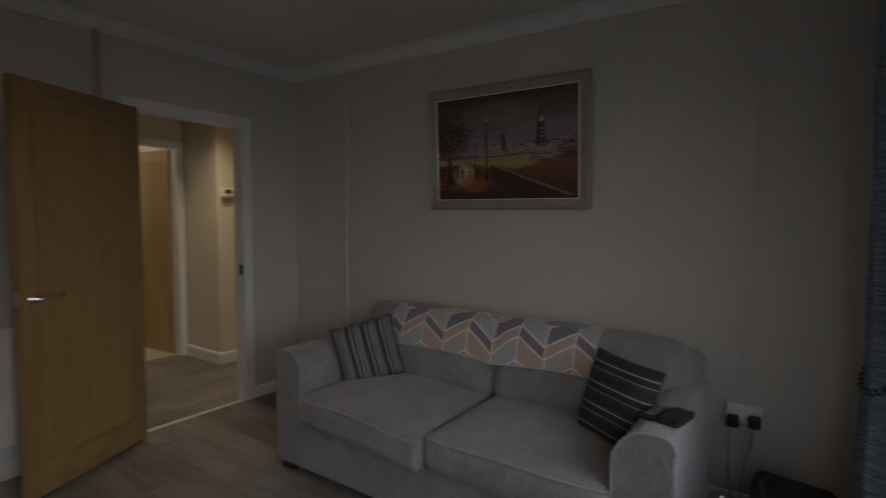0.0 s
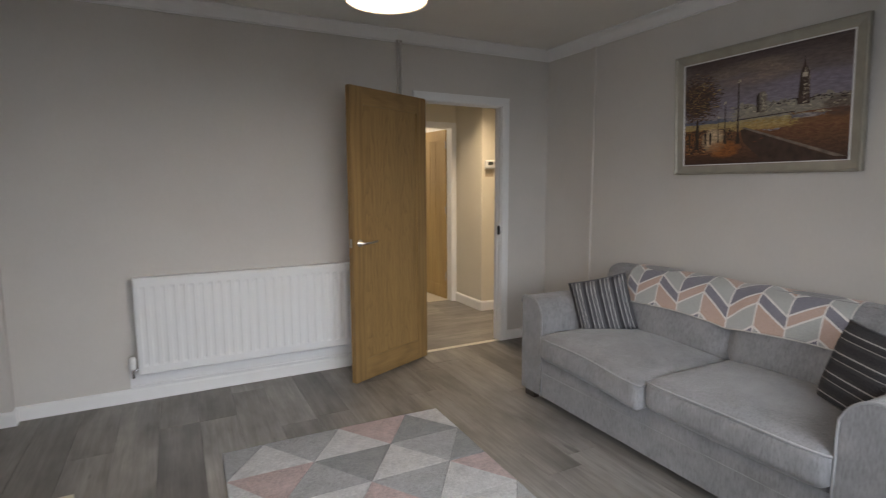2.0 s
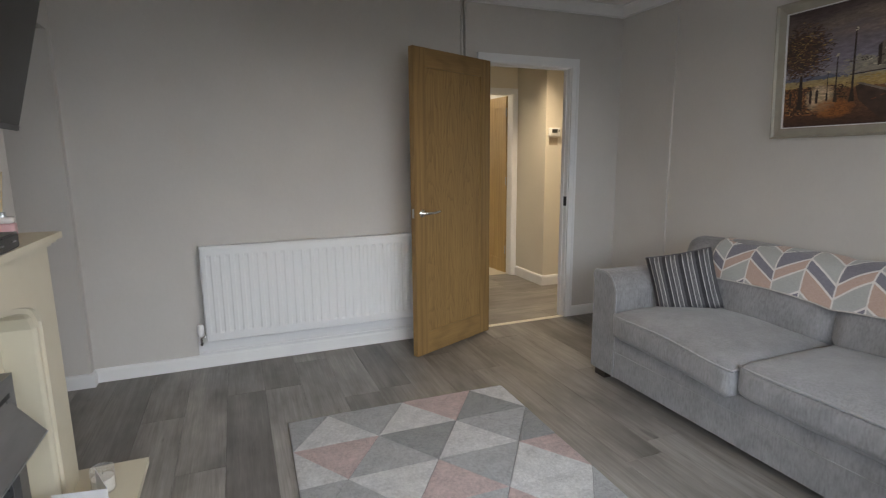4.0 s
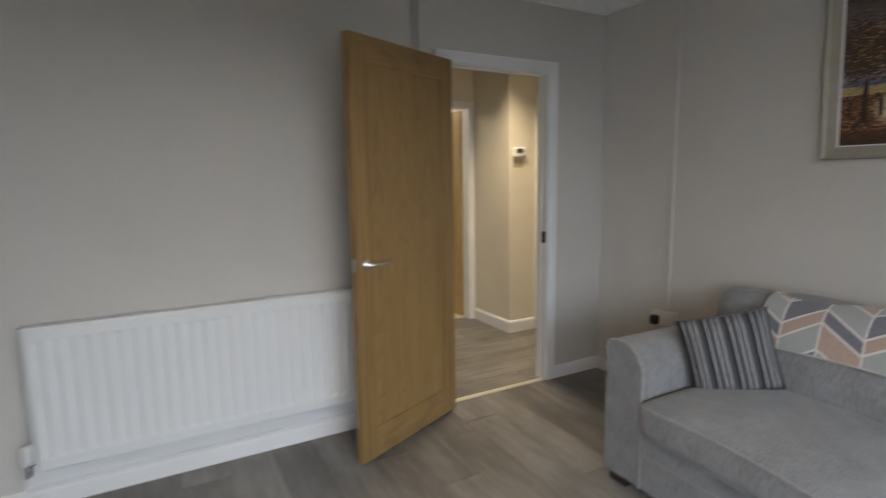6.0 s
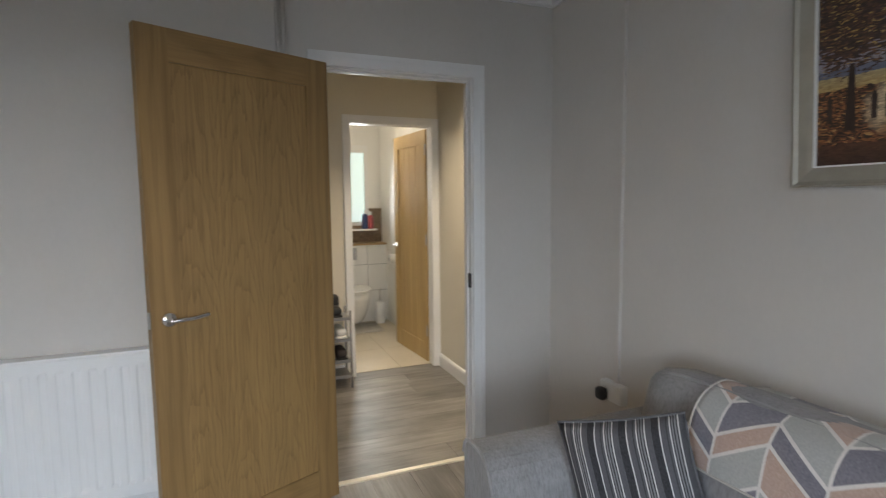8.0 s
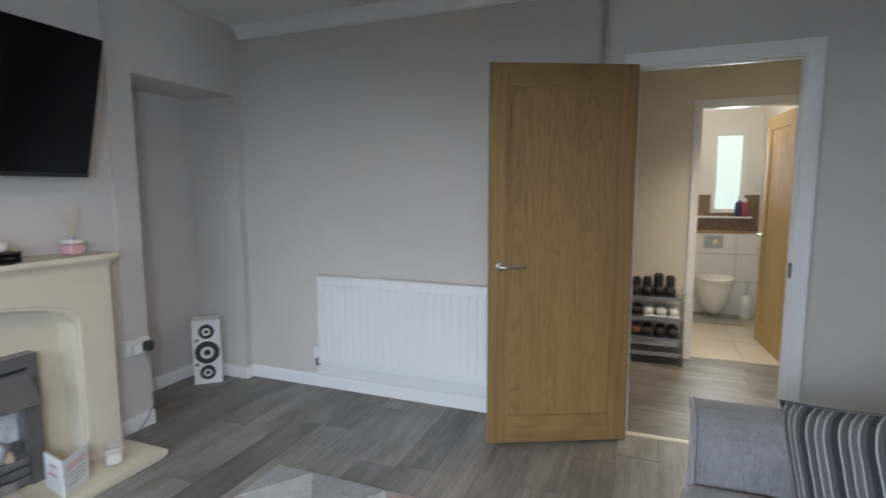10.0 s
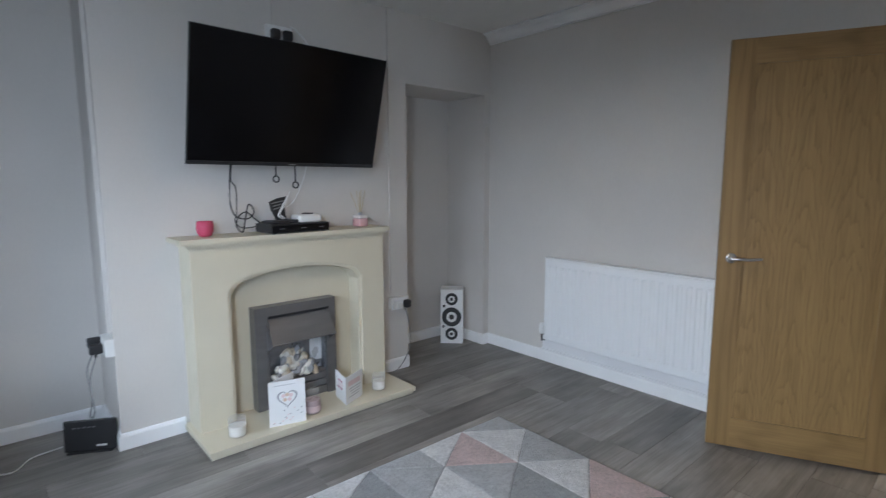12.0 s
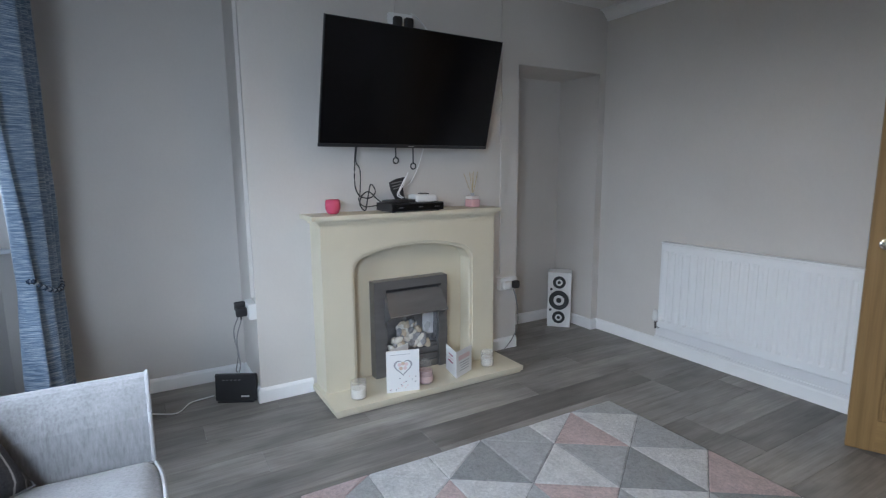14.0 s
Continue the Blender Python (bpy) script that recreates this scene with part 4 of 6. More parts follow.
part("bottle", soft_box(-0.036, 0.036, -0.036, 0.036, 0, 0.05, 0.008, n=5), plain("pink_liquid", (0.70, 0.43, 0.45), 0.2), diff, at_world=False, smooth=True)
part("bottle_top", soft_box(-0.036, 0.036, -0.036, 0.036, 0.050, 0.072, 0.008, n=5), plain("clear_resin", (0.70, 0.66, 0.64), 0.12), diff, at_world=False, smooth=True)
part("collar", lathe([(0.013, 0.070), (0.013, 0.088), (0.009, 0.09)], n=14), STEEL, diff, at_world=False)
REED = plain("straw_reed", (0.52, 0.42, 0.26), 0.8)
for i, (dx, dy) in enumerate(((-0.03, -0.05), (0.01, -0.035), (0.02, -0.01), (-0.02, 0.015), (0.01, 0.035), (-0.01, 0.055))):
    part("reed", tube([(0, 0, 0.06), (dx, dy, 0.215 + 0.006 * (i % 3))], 0.0022, 5), REED, diff, at_world=False)

# ---- things on the hearth ----
ZH = 0.045
WAX = plain("candle_wax", (0.75, 0.72, 0.66), 0.5, var=0.03)
CLEAR = plain("clear_glass", (0.80, 0.80, 0.79), 0.12, var=0.02)
CLEAR.node_tree.nodes["Principled BSDF"].inputs["Alpha"].default_value = 0.14


def jar_candle(x, y, r, h, label):
    c = thing("jar_candle", label, "candle", at(x, y, ZH), "candles on the hearth")
    part("wax", lathe([(0, 0.006), (r * 0.90, 0.006), (r * 0.90, h * 0.58), (0, h * 0.57)], (x, y, ZH), 24), WAX, c, "white wax", smooth=False)
    part("jar", lathe([(0, 0), (r * 0.95, 0), (r, 0.004), (r, h), (r * 0.94, h), (r * 0.92, 0.006), (0, 0.005)], (x, y, ZH), 24), CLEAR, c, smooth=True)
    part("wick", tube([(x, y, ZH + h * 0.7), (x + 0.002, y, ZH + h * 0.7 + 0.01)], 0.0015, 5), BLACK, c)


jar_candle(0.29, 1.79, 0.045, 0.095, "white candle in a clear glass jar on the hearth")
jar_candle(0.27, 2.675, 0.042, 0.095, "white candle in a frosted glass jar on the hearth")
CARD = plain("white_card", (0.74, 0.74, 0.74), 0.6, var=0.02)
PALEPINK = plain("pale_pink_print", (0.70, 0.54, 0.54), 0.6)
BUFF = plain("buff_print", (0.62, 0.46, 0.36), 0.6)
ROSEPRINT = plain("rose_print", (0.40, 0.13, 0.20), 0.6)
GREYPRINT = plain("grey_print", (0.33, 0.33, 0.35), 0.6)


def heart(cx, cz, s, y, inner=0.0):
    pts = []
    for i in range(40):
        a = 2 * math.pi * i / 40
        pts.append((cx + s * 16 * math.sin(a) ** 3 / 17, cz + s * (13 * math.cos(a) - 5 * math.cos(2 * a) - 2 * math.cos(3 * a) - math.cos(4 * a)) / 17))
    bm = bmesh.new()
    if inner:
        a = [bm.verts.new((x, y, z)) for x, z in pts]
        b = [bm.verts.new((cx + (x - cx) * inner, y, cz + (z - cz) * inner)) for x, z in pts]
        for i in range(40):
            bm.faces.new((a[i], a[(i + 1) % 40], b[(i + 1) % 40], b[i]))
    else:
        bm.faces.new([bm.verts.new((x, y, z)) for x, z in pts])
    bmesh.ops.recalc_face_normals(bm, faces=bm.faces[:])
    return bm


def greeting_card(label, x, y, rz, w, h, opened, design, x0=0.0):
    """A folded card standing open; the front leaf looks along local -y, the fold at local x 0."""
    c = thing("greeting_card", label, "card", at(x, y, ZH, rz), "cards on the hearth")
    part("front_leaf", box(x0, x0 + w, -0.001, 0.001, 0, h), CARD, c, at_world=False)
    b = box(x0, x0 + w, -0.001, 0.001, 0, h)
    b.transform(pose(0, 0, 0, 0, 0, opened))
    part("back_leaf", b, CARD, c, at_world=False)
    design(c, w, h)


def heart_design(c, w, h):
    part("printed_heart", heart(w * 0.5, h * 0.60, w * 0.30, -0.0016, 0.82), GREYPRINT, c, at_world=False)
    for i, (dx, dz) in enumerate(((-0.02, 0.01), (0.0, 0.015), (0.02, 0.01), (-0.012, -0.012), (0.012, -0.012))):
        part("printed_flower", lathe([(0, 0), (0.011, 0), (0.008, 0.0006), (0, 0.0006)], n=10), BUFF if i % 2 else PALEPINK, c, at_world=False).matrix_basis = Matrix.Translation((w * 0.5 + dx, -0.0016, h * 0.62 + dz)) @ pose(0, 0, 0, 90)
    part("printed_line", box(w * 0.12, w * 0.72, -0.0018, -0.001, h * 0.90, h * 0.908), GREYPRINT, c, at_world=False)
    rnd = random.Random(2)
    for i in range(16):
        px, pz = rnd.uniform(0.08, 0.92) * w, rnd.uniform(0.05, 0.36) * h
        part("printed_dot", heart(px, pz, 0.005, -0.0016), PALEPINK if i % 2 else GREYPRINT, c, at_world=False)


def words_design(c, w, h):
    inner = part("printed_band", box(-w * 0.86, -w * 0.14, 0.0011, 0.0018, h * 0.62, h * 0.80), PALEPINK, c, at_world=False)
    inner.matrix_basis = pose(0, 0, 0, 0, 0, -56)
    for i in range(4):
        note = part("printed_line", box(-w * (0.84 - 0.03 * (i % 2)), -w * (0.20 + 0.06 * (i % 3)), 0.0011, 0.0018, h * (0.50 - i * 0.10), h * (0.525 - i * 0.10)), GREYPRINT, c, at_world=False)
        note.matrix_basis = pose(0, 0, 0, 0, 0, -56)
    for i in range(3):
        part("printed_line", box(w * (0.30 - 0.04 * i) - w, w * (0.70 + 0.04 * (i % 2)) - w, -0.0018, -0.001, h * (0.70 - i * 0.13), h * (0.76 - i * 0.13)), ROSEPRINT if i != 1 else PALEPINK, c, at_world=False)


greeting_card("white greeting card with a printed heart standing open", 0.325, 1.945, 75, 0.19, 0.245, 38, heart_design)
greeting_card("white folded card with rose lettering standing open", 0.350, 2.392, -10, 0.17, 0.165, -56, words_design, -0.17)
bot = thing("glass_jar", "small lidded glass jar with pale pink filling", "jar", at(0.30, 2.205, ZH))
part("body", lathe([(0, 0), (0.042, 0), (0.046, 0.008), (0.047, 0.080), (0.040, 0.098), (0.034, 0.106), (0.034, 0.112), (0.041, 0.120), (0.041, 0.134), (0.030, 0.142), (0, 0.143)], (0.30, 2.205, ZH), 24), CLEAR, bot, smooth=True)
part("liquid", lathe([(0, 0.004), (0.040, 0.004), (0.042, 0.078), (0, 0.078)], (0.30, 2.205, ZH), 20), plain("rose_liquid", (0.56, 0.40, 0.41), 0.3), bot)
part("label", lathe([(0.0468, 0.014), (0.0468, 0.048)], (0.30, 2.205, ZH), 20, False), PALEPINK, bot)

# ---- speaker in the niche ----
spk = thing("speaker", "white three-way loudspeaker with black cones on the floor", "speaker", at(-0.262, 3.787, 0, 43.5))
part("cabinet", box(-0.092, 0.092, -0.075, 0.085, 0, 0.455), WHITE, spk, at_world=False, bev=0.004)
RUBBER = plain("rubber_cone", (0.035, 0.037, 0.04), 0.6)


def driver(x, z, r, name):
    disc = lathe([(0, 0.002), (r * 0.22, 0.006), (r * 0.30, 0.003), (r * 0.42, -0.002), (r * 0.78, 0.006), (r * 0.90, 0.008), (r, 0.005), (r, 0)], n=28)
    d = part(name, disc, RUBBER, spk, "black driver cone", smooth=True, at_world=False)
    d.matrix_basis = Matrix.Translation((x, -0.077, z)) @ pose(0, 0, 0, 90)
    ring = lathe([(r * 0.27, 0.0065), (r * 0.54, 0.0085), (r * 0.53, 0.0095), (r * 0.27, 0.0075)], n=28, caps=False)
    part("ring", ring, TRUNK, d, at_world=False, smooth=True)
    part("dust_cap", lathe([(0, 0.013), (r * 0.18, 0.011), (r * 0.25, 0.006)], n=16), RUBBER, d, at_world=False, smooth=True)


driver(0, 0.375, 0.051, "tweeter")
driver(0, 0.226, 0.080, "woofer")
driver(0, 0.082, 0.051, "mid_driver")
for x, z in ((-0.062, 0.315), (-0.068, 0.142)):
    part("port", lathe([(0, 0), (0.011, 0), (0.011, 0.001), (0, 0.001)], n=12), RUBBER, spk, at_world=False).matrix_basis = Matrix.Translation((x, -0.0755, z)) @ pose(0, 0, 0, 90)

# ---- picture over the sofa ----


def picture():
    y0, y1, z0, z1, x = 1.598, 2.634, 1.408, 2.130, XE
    p = thing("framed_painting", "silver framed painting of an evening river embankment over the sofa", "painting", at(x - 0.01, (y0 + y1) / 2, z0))
    FR = plain("champagne_frame", (0.37, 0.345, 0.29), 0.45, 0.3, 0.12, scale=9)
    w = 0.055
    prof = [(0.0, 0.0), (0.034, 0.0), (0.036, 0.006), (0.026, 0.016), (0.022, 0.040), (0.018, w), (0.0, w)]
    bm = bmesh.new()
    rings = []
    for d, inset in prof:
        rings.append([bm.verts.new((x - d, a, b)) for a, b in ((y0 + inset, z0 + inset), (y1 - inset, z0 + inset), (y1 - inset, z1 - inset), (y0 + inset, z1 - inset))])
    for a, b in zip(rings, rings[1:]):
        for i in range(4):
            bm.faces.new((a[i], a[(i + 1) % 4], b[(i + 1) % 4], b[i]))
    bmesh.ops.recalc_face_normals(bm, faces=bm.faces[:])
    part("frame", bm, FR, p, "champagne silver moulded frame")
    sy0, sy1, sz0, sz1 = y0 + w, y1 - w, z0 + w, z1 - w
    part("slip", boxes((x - 0.021, x - 0.012, sy0, sy0 + 0.007, sz0, sz1), (x - 0.021, x - 0.012, sy1 - 0.007, sy1, sz0, sz1), (x - 0.021, x - 0.012, sy0 + 0.007, sy1 - 0.007, sz0, sz0 + 0.005), (x - 0.021, x - 0.012, sy0 + 0.007, sy1 - 0.007, sz1 - 0.005, sz1)), WHITE, p)
    # the canvas: u runs from the viewer's left (larger y) to the right
    m, t, bs = nodes_of("oil_paint_ground")
    uv = t.nodes.new("ShaderNodeTexCoord")
    s = t.nodes.new("ShaderNodeSeparateXYZ")
    # dabs of paint: every cell takes the colour at its own middle
    warp = t.nodes.new("ShaderNodeVectorMath")
    warp.operation = "MULTIPLY_ADD"
    wn_ = t.nodes.new("ShaderNodeTexNoise")
    wn_.inputs["Scale"].default_value, wn_.inputs["Detail"].default_value = 26.0, 3.0
    link(t, uv.outputs["UV"], wn_.inputs["Vector"])
    link(t, wn_.outputs["Color"], warp.inputs[0])
    warp.inputs[1].default_value = (0.035, 0.022, 0)
    link(t, coords(t, (0.62, 1.0, 1.0), "UV"), warp.inputs[2])
    cell = t.nodes.new("ShaderNodeTexVoronoi")
    cell.inputs["Scale"].default_value = 165.0
    link(t, warp.outputs[0], cell.inputs["Vector"])
    link(t, cell.outputs["Position"], s.inputs[0])
    u, v = nmath(t, "DIVIDE", nmath(t, "SUBTRACT", s.outputs[0], 0.017), 0.62), nmath(t, "SUBTRACT", s.outputs[1], 0.011)
    rc = t.nodes.new("ShaderNodeSeparateXYZ")
    link(t, cell.outputs["Color"], rc.inputs[0])
    rnd_cell = rc.outputs[0]
    dab = noise_tex(t, coords(t, (9, 16, 1), "UV"), 3.0, 6, 0.8)
    broad = noise_tex(t, cell.outputs["Position"], 6.0, 4, 0.65)
    vj = nmath(t, "ADD", v, nmath(t, "MULTIPLY_ADD", broad, 0.20, -0.10))

    def blob(u0, v0, ru, rv, gain=2.0):
        du = nmath(t, "POWER", nmath(t, "ABSOLUTE", nmath(t, "DIVIDE", nmath(t, "SUBTRACT", u, u0), ru)), 2.0)
        dv = nmath(t, "POWER", nmath(t, "ABSOLUTE", nmath(t, "DIVIDE", nmath(t, "SUBTRACT", v, v0), rv)), 2.0)
        k = nmath(t, "MULTIPLY", nmath(t, "SUBTRACT", 1.0, nmath(t, "ADD", du, dv)), gain)
        k = nmath(t, "MULTIPLY", nmath(t, "MINIMUM", nmath(t, "MAXIMUM", k, 0.0), 1.0), nmath(t, "MULTIPLY_ADD", rnd_cell, 0.6, 0.4))
        return k

    def soft_blob(u0, v0, ru, rv):
        du = nmath(t, "POWER", nmath(t, "ABSOLUTE", nmath(t, "DIVIDE", nmath(t, "SUBTRACT", u, u0), ru)), 2.0)
        dv = nmath(t, "POWER", nmath(t, "ABSOLUTE", nmath(t, "DIVIDE", nmath(t, "SUBTRACT", v, v0), rv)), 2.0)
        return nmath(t, "SUBTRACT", 1.0, nmath(t, "ADD", du, dv))

    def band(lo, hi, value=None):
        x_ = v if value is None else value
        return nmath(t, "MULTIPLY", nmath(t, "GREATER_THAN", x_, lo), nmath(t, "LESS_THAN", x_, hi))

    def right_of(k):
        return nmath(t, "GREATER_THAN", nmath(t, "ADD", u, nmath(t, "MULTIPLY_ADD", rnd_cell, 0.1, -0.05)), k)

    col = ramp(t, vj, [(0.42, (0.25, 0.235, 0.265)), (0.55, (0.20, 0.185, 0.235)), (0.70, (0.165, 0.142, 0.16)), (0.84, (0.12, 0.092, 0.088)), (1.0, (0.055, 0.04, 0.04))])
    col = mix(t, nmath(t, "MULTIPLY", blob(0.48, 0.82, 0.34, 0.13, 1.2), nmath(t, "MULTIPLY_ADD", broad, 3.0, -1.1)), col, (0.30, 0.235, 0.18))
    col = mix(t, blob(0.80, 0.66, 0.3, 0.10, 1.0), col, (0.20, 0.18, 0.24))
    roof = nmath(t, "ADD", v, nmath(t, "MULTIPLY_ADD", noise_tex(t, coords(t, (14, 0.1, 1), "UV"), 1.5, 2), -0.16, 0.08))
    city = mix(t, 0.35, (0.25, 0.235, 0.20), ramp(t, nmath(t, "ADD", nmath(t, "MULTIPLY", rnd_cell, 0.45), nmath(t, "MULTIPLY", broad, 0.6)), [(0.2, (0.10, 0.085, 0.09)), (0.45, (0.20, 0.185, 0.165)), (0.65, (0.33, 0.30, 0.245)), (0.85, (0.46, 0.41, 0.31))]))
    col = mix(t, nmath(t, "MULTIPLY", band(0.40, 0.535, roof), right_of(0.36)), col, city)
    gold = mix(t, 0.5, ramp(t, v, [(0.29, (0.30, 0.15, 0.05)), (0.345, (0.44, 0.32, 0.12)), (0.405, (0.33, 0.31, 0.20))]), ramp(t, rnd_cell, [(0.0, (0.20, 0.11, 0.045)), (1.0, (0.46, 0.36, 0.16))]))
    col = mix(t, nmath(t, "MULTIPLY", band(0.30, 0.405), right_of(0.28)), col, gold)
    river = mix(t, rnd_cell, ramp(t, v, [(0.0, (0.035, 0.018, 0.014)), (0.16, (0.075, 0.030, 0.020)), (0.30, (0.15, 0.062, 0.030))]), ramp(t, v, [(0.0, (0.05, 0.026, 0.020)), (0.30, (0.20, 0.10, 0.045))]))
    col = mix(t, nmath(t, "LESS_THAN", vj, 0.30), col, river)
    col = mix(t, nmath(t, "MULTIPLY", band(0.28, 0.42), right_of(0.72)), col, river)
    col = mix(t, blob(0.95, 0.44, 0.10, 0.10), col, (0.085, 0.05, 0.042))
    col = mix(t, blob(0.77, 0.385, 0.09, 0.022), col, (0.33, 0.34, 0.37))
    left = nmath(t, "SUBTRACT", 1.0, right_of(0.33))
    street = ramp(t, rnd_cell, [(0.0, (0.035, 0.02, 0.016)), (0.4, (0.13, 0.055, 0.028)), (0.7, (0.26, 0.11, 0.04)), (0.9, (0.42, 0.24, 0.09))], True)
    col = mix(t, nmath(t, "MULTIPLY", left, band(0.10, 0.40, vj)), col, street)
    col = mix(t, nmath(t, "MULTIPLY", left, band(0.345, 0.40)), col, gold)
    col = mix(t, nmath(t, "MULTIPLY", left, band(0.40, 0.435)), col, (0.115, 0.13, 0.19))
    col = mix(t, blob(0.22, 0.24, 0.09, 0.13, 1.4), col, (0.66, 0.54, 0.36))
    col = mix(t, blob(0.29, 0.15, 0.12, 0.09), col, (0.30, 0.11, 0.03))
    leafage = ramp(t, rnd_cell, [(0.0, (0.040, 0.026, 0.024)), (0.45, (0.075, 0.042, 0.032)), (0.75, (0.13, 0.070, 0.036)), (0.93, (0.34, 0.24, 0.09))], True)
    crown = nmath(t, "GREATER_THAN", nmath(t, "ADD", soft_blob(0.10, 0.64, 0.19, 0.27), nmath(t, "MULTIPLY_ADD", broad, 0.5, -0.25)), nmath(t, "MULTIPLY", rc.outputs[1], 0.75))
    col = mix(t, crown, col, leafage)
    stroke = noise_tex(t, coords(t, (22, 48, 1), "UV"), 1.0, 5, 0.7)
    col = mix(t, 0.8, col, ramp(t, stroke, [(0.32, (0.66, 0.64, 0.64)), (0.66, (1.34, 1.34, 1.34))]), "MULTIPLY")
    col = mix(t, 1.0, col, (1.15, 1.12, 1.10), "MULTIPLY")
    link(t, col, bs.inputs["Base Color"])
    bs.inputs["Roughness"].default_value = 0.45
    bump(t, bs, dab, 0.5, 0.002)
    cb = bmesh.new()
    uvl = cb.loops.layers.uv.new("UVMap")
    vs = [cb.verts.new(c) for c in ((x - 0.014, sy1, sz0), (x - 0.014, sy0, sz0), (x - 0.014, sy0, sz1), (x - 0.014, sy1, sz1))]
    fc = cb.faces.new(vs)
    for lp, c in zip(fc.loops, ((0, 0), (1, 0), (1, 1), (0, 1))):
        lp[uvl].uv = c
    part("canvas", cb, m, p)
    W, H = sy1 - sy0, sz1 - sz0
    rnd = random.Random(8)
    inks = {k: plain("paint_" + k, c, 0.5, var=0.35, scale=25) for k, c in {"umber": (0.040, 0.024, 0.020), "ochre": (0.42, 0.27, 0.085), "cream": (0.50, 0.44, 0.33), "slate": (0.165, 0.15, 0.18), "rust": (0.16, 0.062, 0.034), "stone": (0.20, 0.165, 0.135), "brown": (0.060, 0.034, 0.026), "mauve": (0.115, 0.095, 0.10)}.items()}

    def poly(ink, pts, lift=0.0146, name="brushwork"):
        b = bmesh.new()
        f = b.faces.new([b.verts.new((x - lift, sy1 - u * W, sz0 + vv * H)) for u, vv in pts])
        if f.normal.x > 0:
            f.normal_flip()
        bmesh.ops.recalc_face_normals(b, faces=b.faces[:])
        return part(name, b, inks[ink], p)

    def dabs(ink, n, box_uv, size, stretch=1.0, lift=0.0150, circle=False):
        b = bmesh.new()
        u0, u1, v0, v1 = box_uv
        for i in range(int(n * 2.4)):
            if circle:
                a, r = rnd.uniform(0, 6.28), math.sqrt(rnd.random())
                u, vv = (u0 + u1) / 2 + (u1 - u0) / 2 * r * math.cos(a), (v0 + v1) / 2 + (v1 - v0) / 2 * r * math.sin(a)
            else:
                u, vv = rnd.uniform(u0, u1), rnd.uniform(v0, v1)
            e = size * rnd.uniform(0.25, 0.85)
            tip = rnd.uniform(-0.5, 0.5)
            q = []
            for c in range(7):
                a, r = 2 * math.pi * c / 7, rnd.uniform(0.6, 1.15)
                du, dv = e * stretch * r * math.cos(a), e * 0.6 * r * math.sin(a)
                q.append((u + du * math.cos(tip) - dv * math.sin(tip), vv + (du * math.sin(tip) + dv * math.cos(tip)) * 1.4))
            z = lift + 0.0004 * (i % 7) / 7
            b.faces.new([b.verts.new((x - z, sy1 - min(1, max(0, a)) * W, sz0 + min(1, max(0, c)) * H)) for a, c in q])
        bmesh.ops.recalc_face_normals(b, faces=b.faces[:])
        return tagged(part("brushwork", b, inks[ink], p), kind="stuff")

    poly("umber", [(0.498, 0.45), (0.494, 0.60), (0.512, 0.625), (0.522, 0.45)], 0.0154)
    poly("stone", [(0.515, 0.45), (0.512, 0.60), (0.514, 0.63), (0.545, 0.632), (0.556, 0.60), (0.558, 0.45)], 0.0156)
    dabs("cream", 9, (0.528, 0.553, 0.50, 0.62), 0.012, 0.6, 0.0158)
    dabs("umber", 26, (0.57, 1.0, 0.50, 0.535), 0.010, 1.5, 0.0154)
    dabs("cream", 24, (0.42, 0.98, 0.45, 0.515), 0.010, 1.4, 0.0156)
    dabs("umber", 12, (0.36, 0.52, 0.50, 0.53), 0.008, 1.4, 0.0155)
    poly("umber", [(0.37, 0.402), (0.37, 0.411), (0.72, 0.432), (0.72, 0.424)], 0.0160)
    dabs("slate", 16, (0.70, 0.88, 0.375, 0.40), 0.010, 2.0, 0.0158)
    dabs("ochre", 30, (0.40, 0.72, 0.31, 0.385), 0.009, 2.2, 0.0158)
    dabs("rust", 30, (0.48, 0.98, 0.20, 0.31), 0.010, 2.4, 0.0155)
    dabs("cream", 8, (0.74, 0.90, 0.40, 0.412), 0.007, 2.2, 0.0160)
    dabs("ochre", 20, (0.06, 0.15, 0.55, 0.70), 0.006, 1.0, 0.0158, circle=True)
    poly("brown", [(0.725, 0.48), (0.738, 0.74), (0.752, 0.80), (0.758, 0.88), (0.764, 0.80), (0.784, 0.74), (0.792, 0.48)], 0.0156)
    dabs("stone", 16, (0.750, 0.788, 0.50, 0.76), 0.010, 0.8, 0.0158)
    dabs("cream", 14, (0.755, 0.786, 0.55, 0.78), 0.009, 0.7, 0.0160)
    poly("cream", [(0.748, 0.70), (0.748, 0.735), (0.776, 0.735), (0.776, 0.70)], 0.0163)
    poly("brown", [(0.40, 0.31), (0.43, 0.325), (0.97, 0.0), (0.56, 0.0), (0.42, 0.20)], 0.0158)
    poly("stone", [(0.40, 0.335), (0.43, 0.335), (0.98, 0.035), (0.93, 0.035)], 0.0162)
    for u, top in ((0.385, 0.76), (0.30, 0.58), (0.255, 0.45)):
        k = (top - 0.2) / 0.56
        poly("umber", [(u - 0.016 * k, 0.17 + 0.02 / k), (u - 0.006 * k, 0.30), (u - 0.004 * k, top), (u + 0.004 * k, top), (u + 0.006 * k, 0.30), (u + 0.016 * k, 0.17 + 0.02 / k)], 0.0164, "lamp_stroke")
        dabs("cream", 3, (u - 0.008, u + 0.008, top - 0.01, top + 0.01), 0.010, 0.7, 0.0168)
    poly("umber", [(0.085, 0.16), (0.098, 0.45), (0.112, 0.45), (0.118, 0.16)], 0.0162)
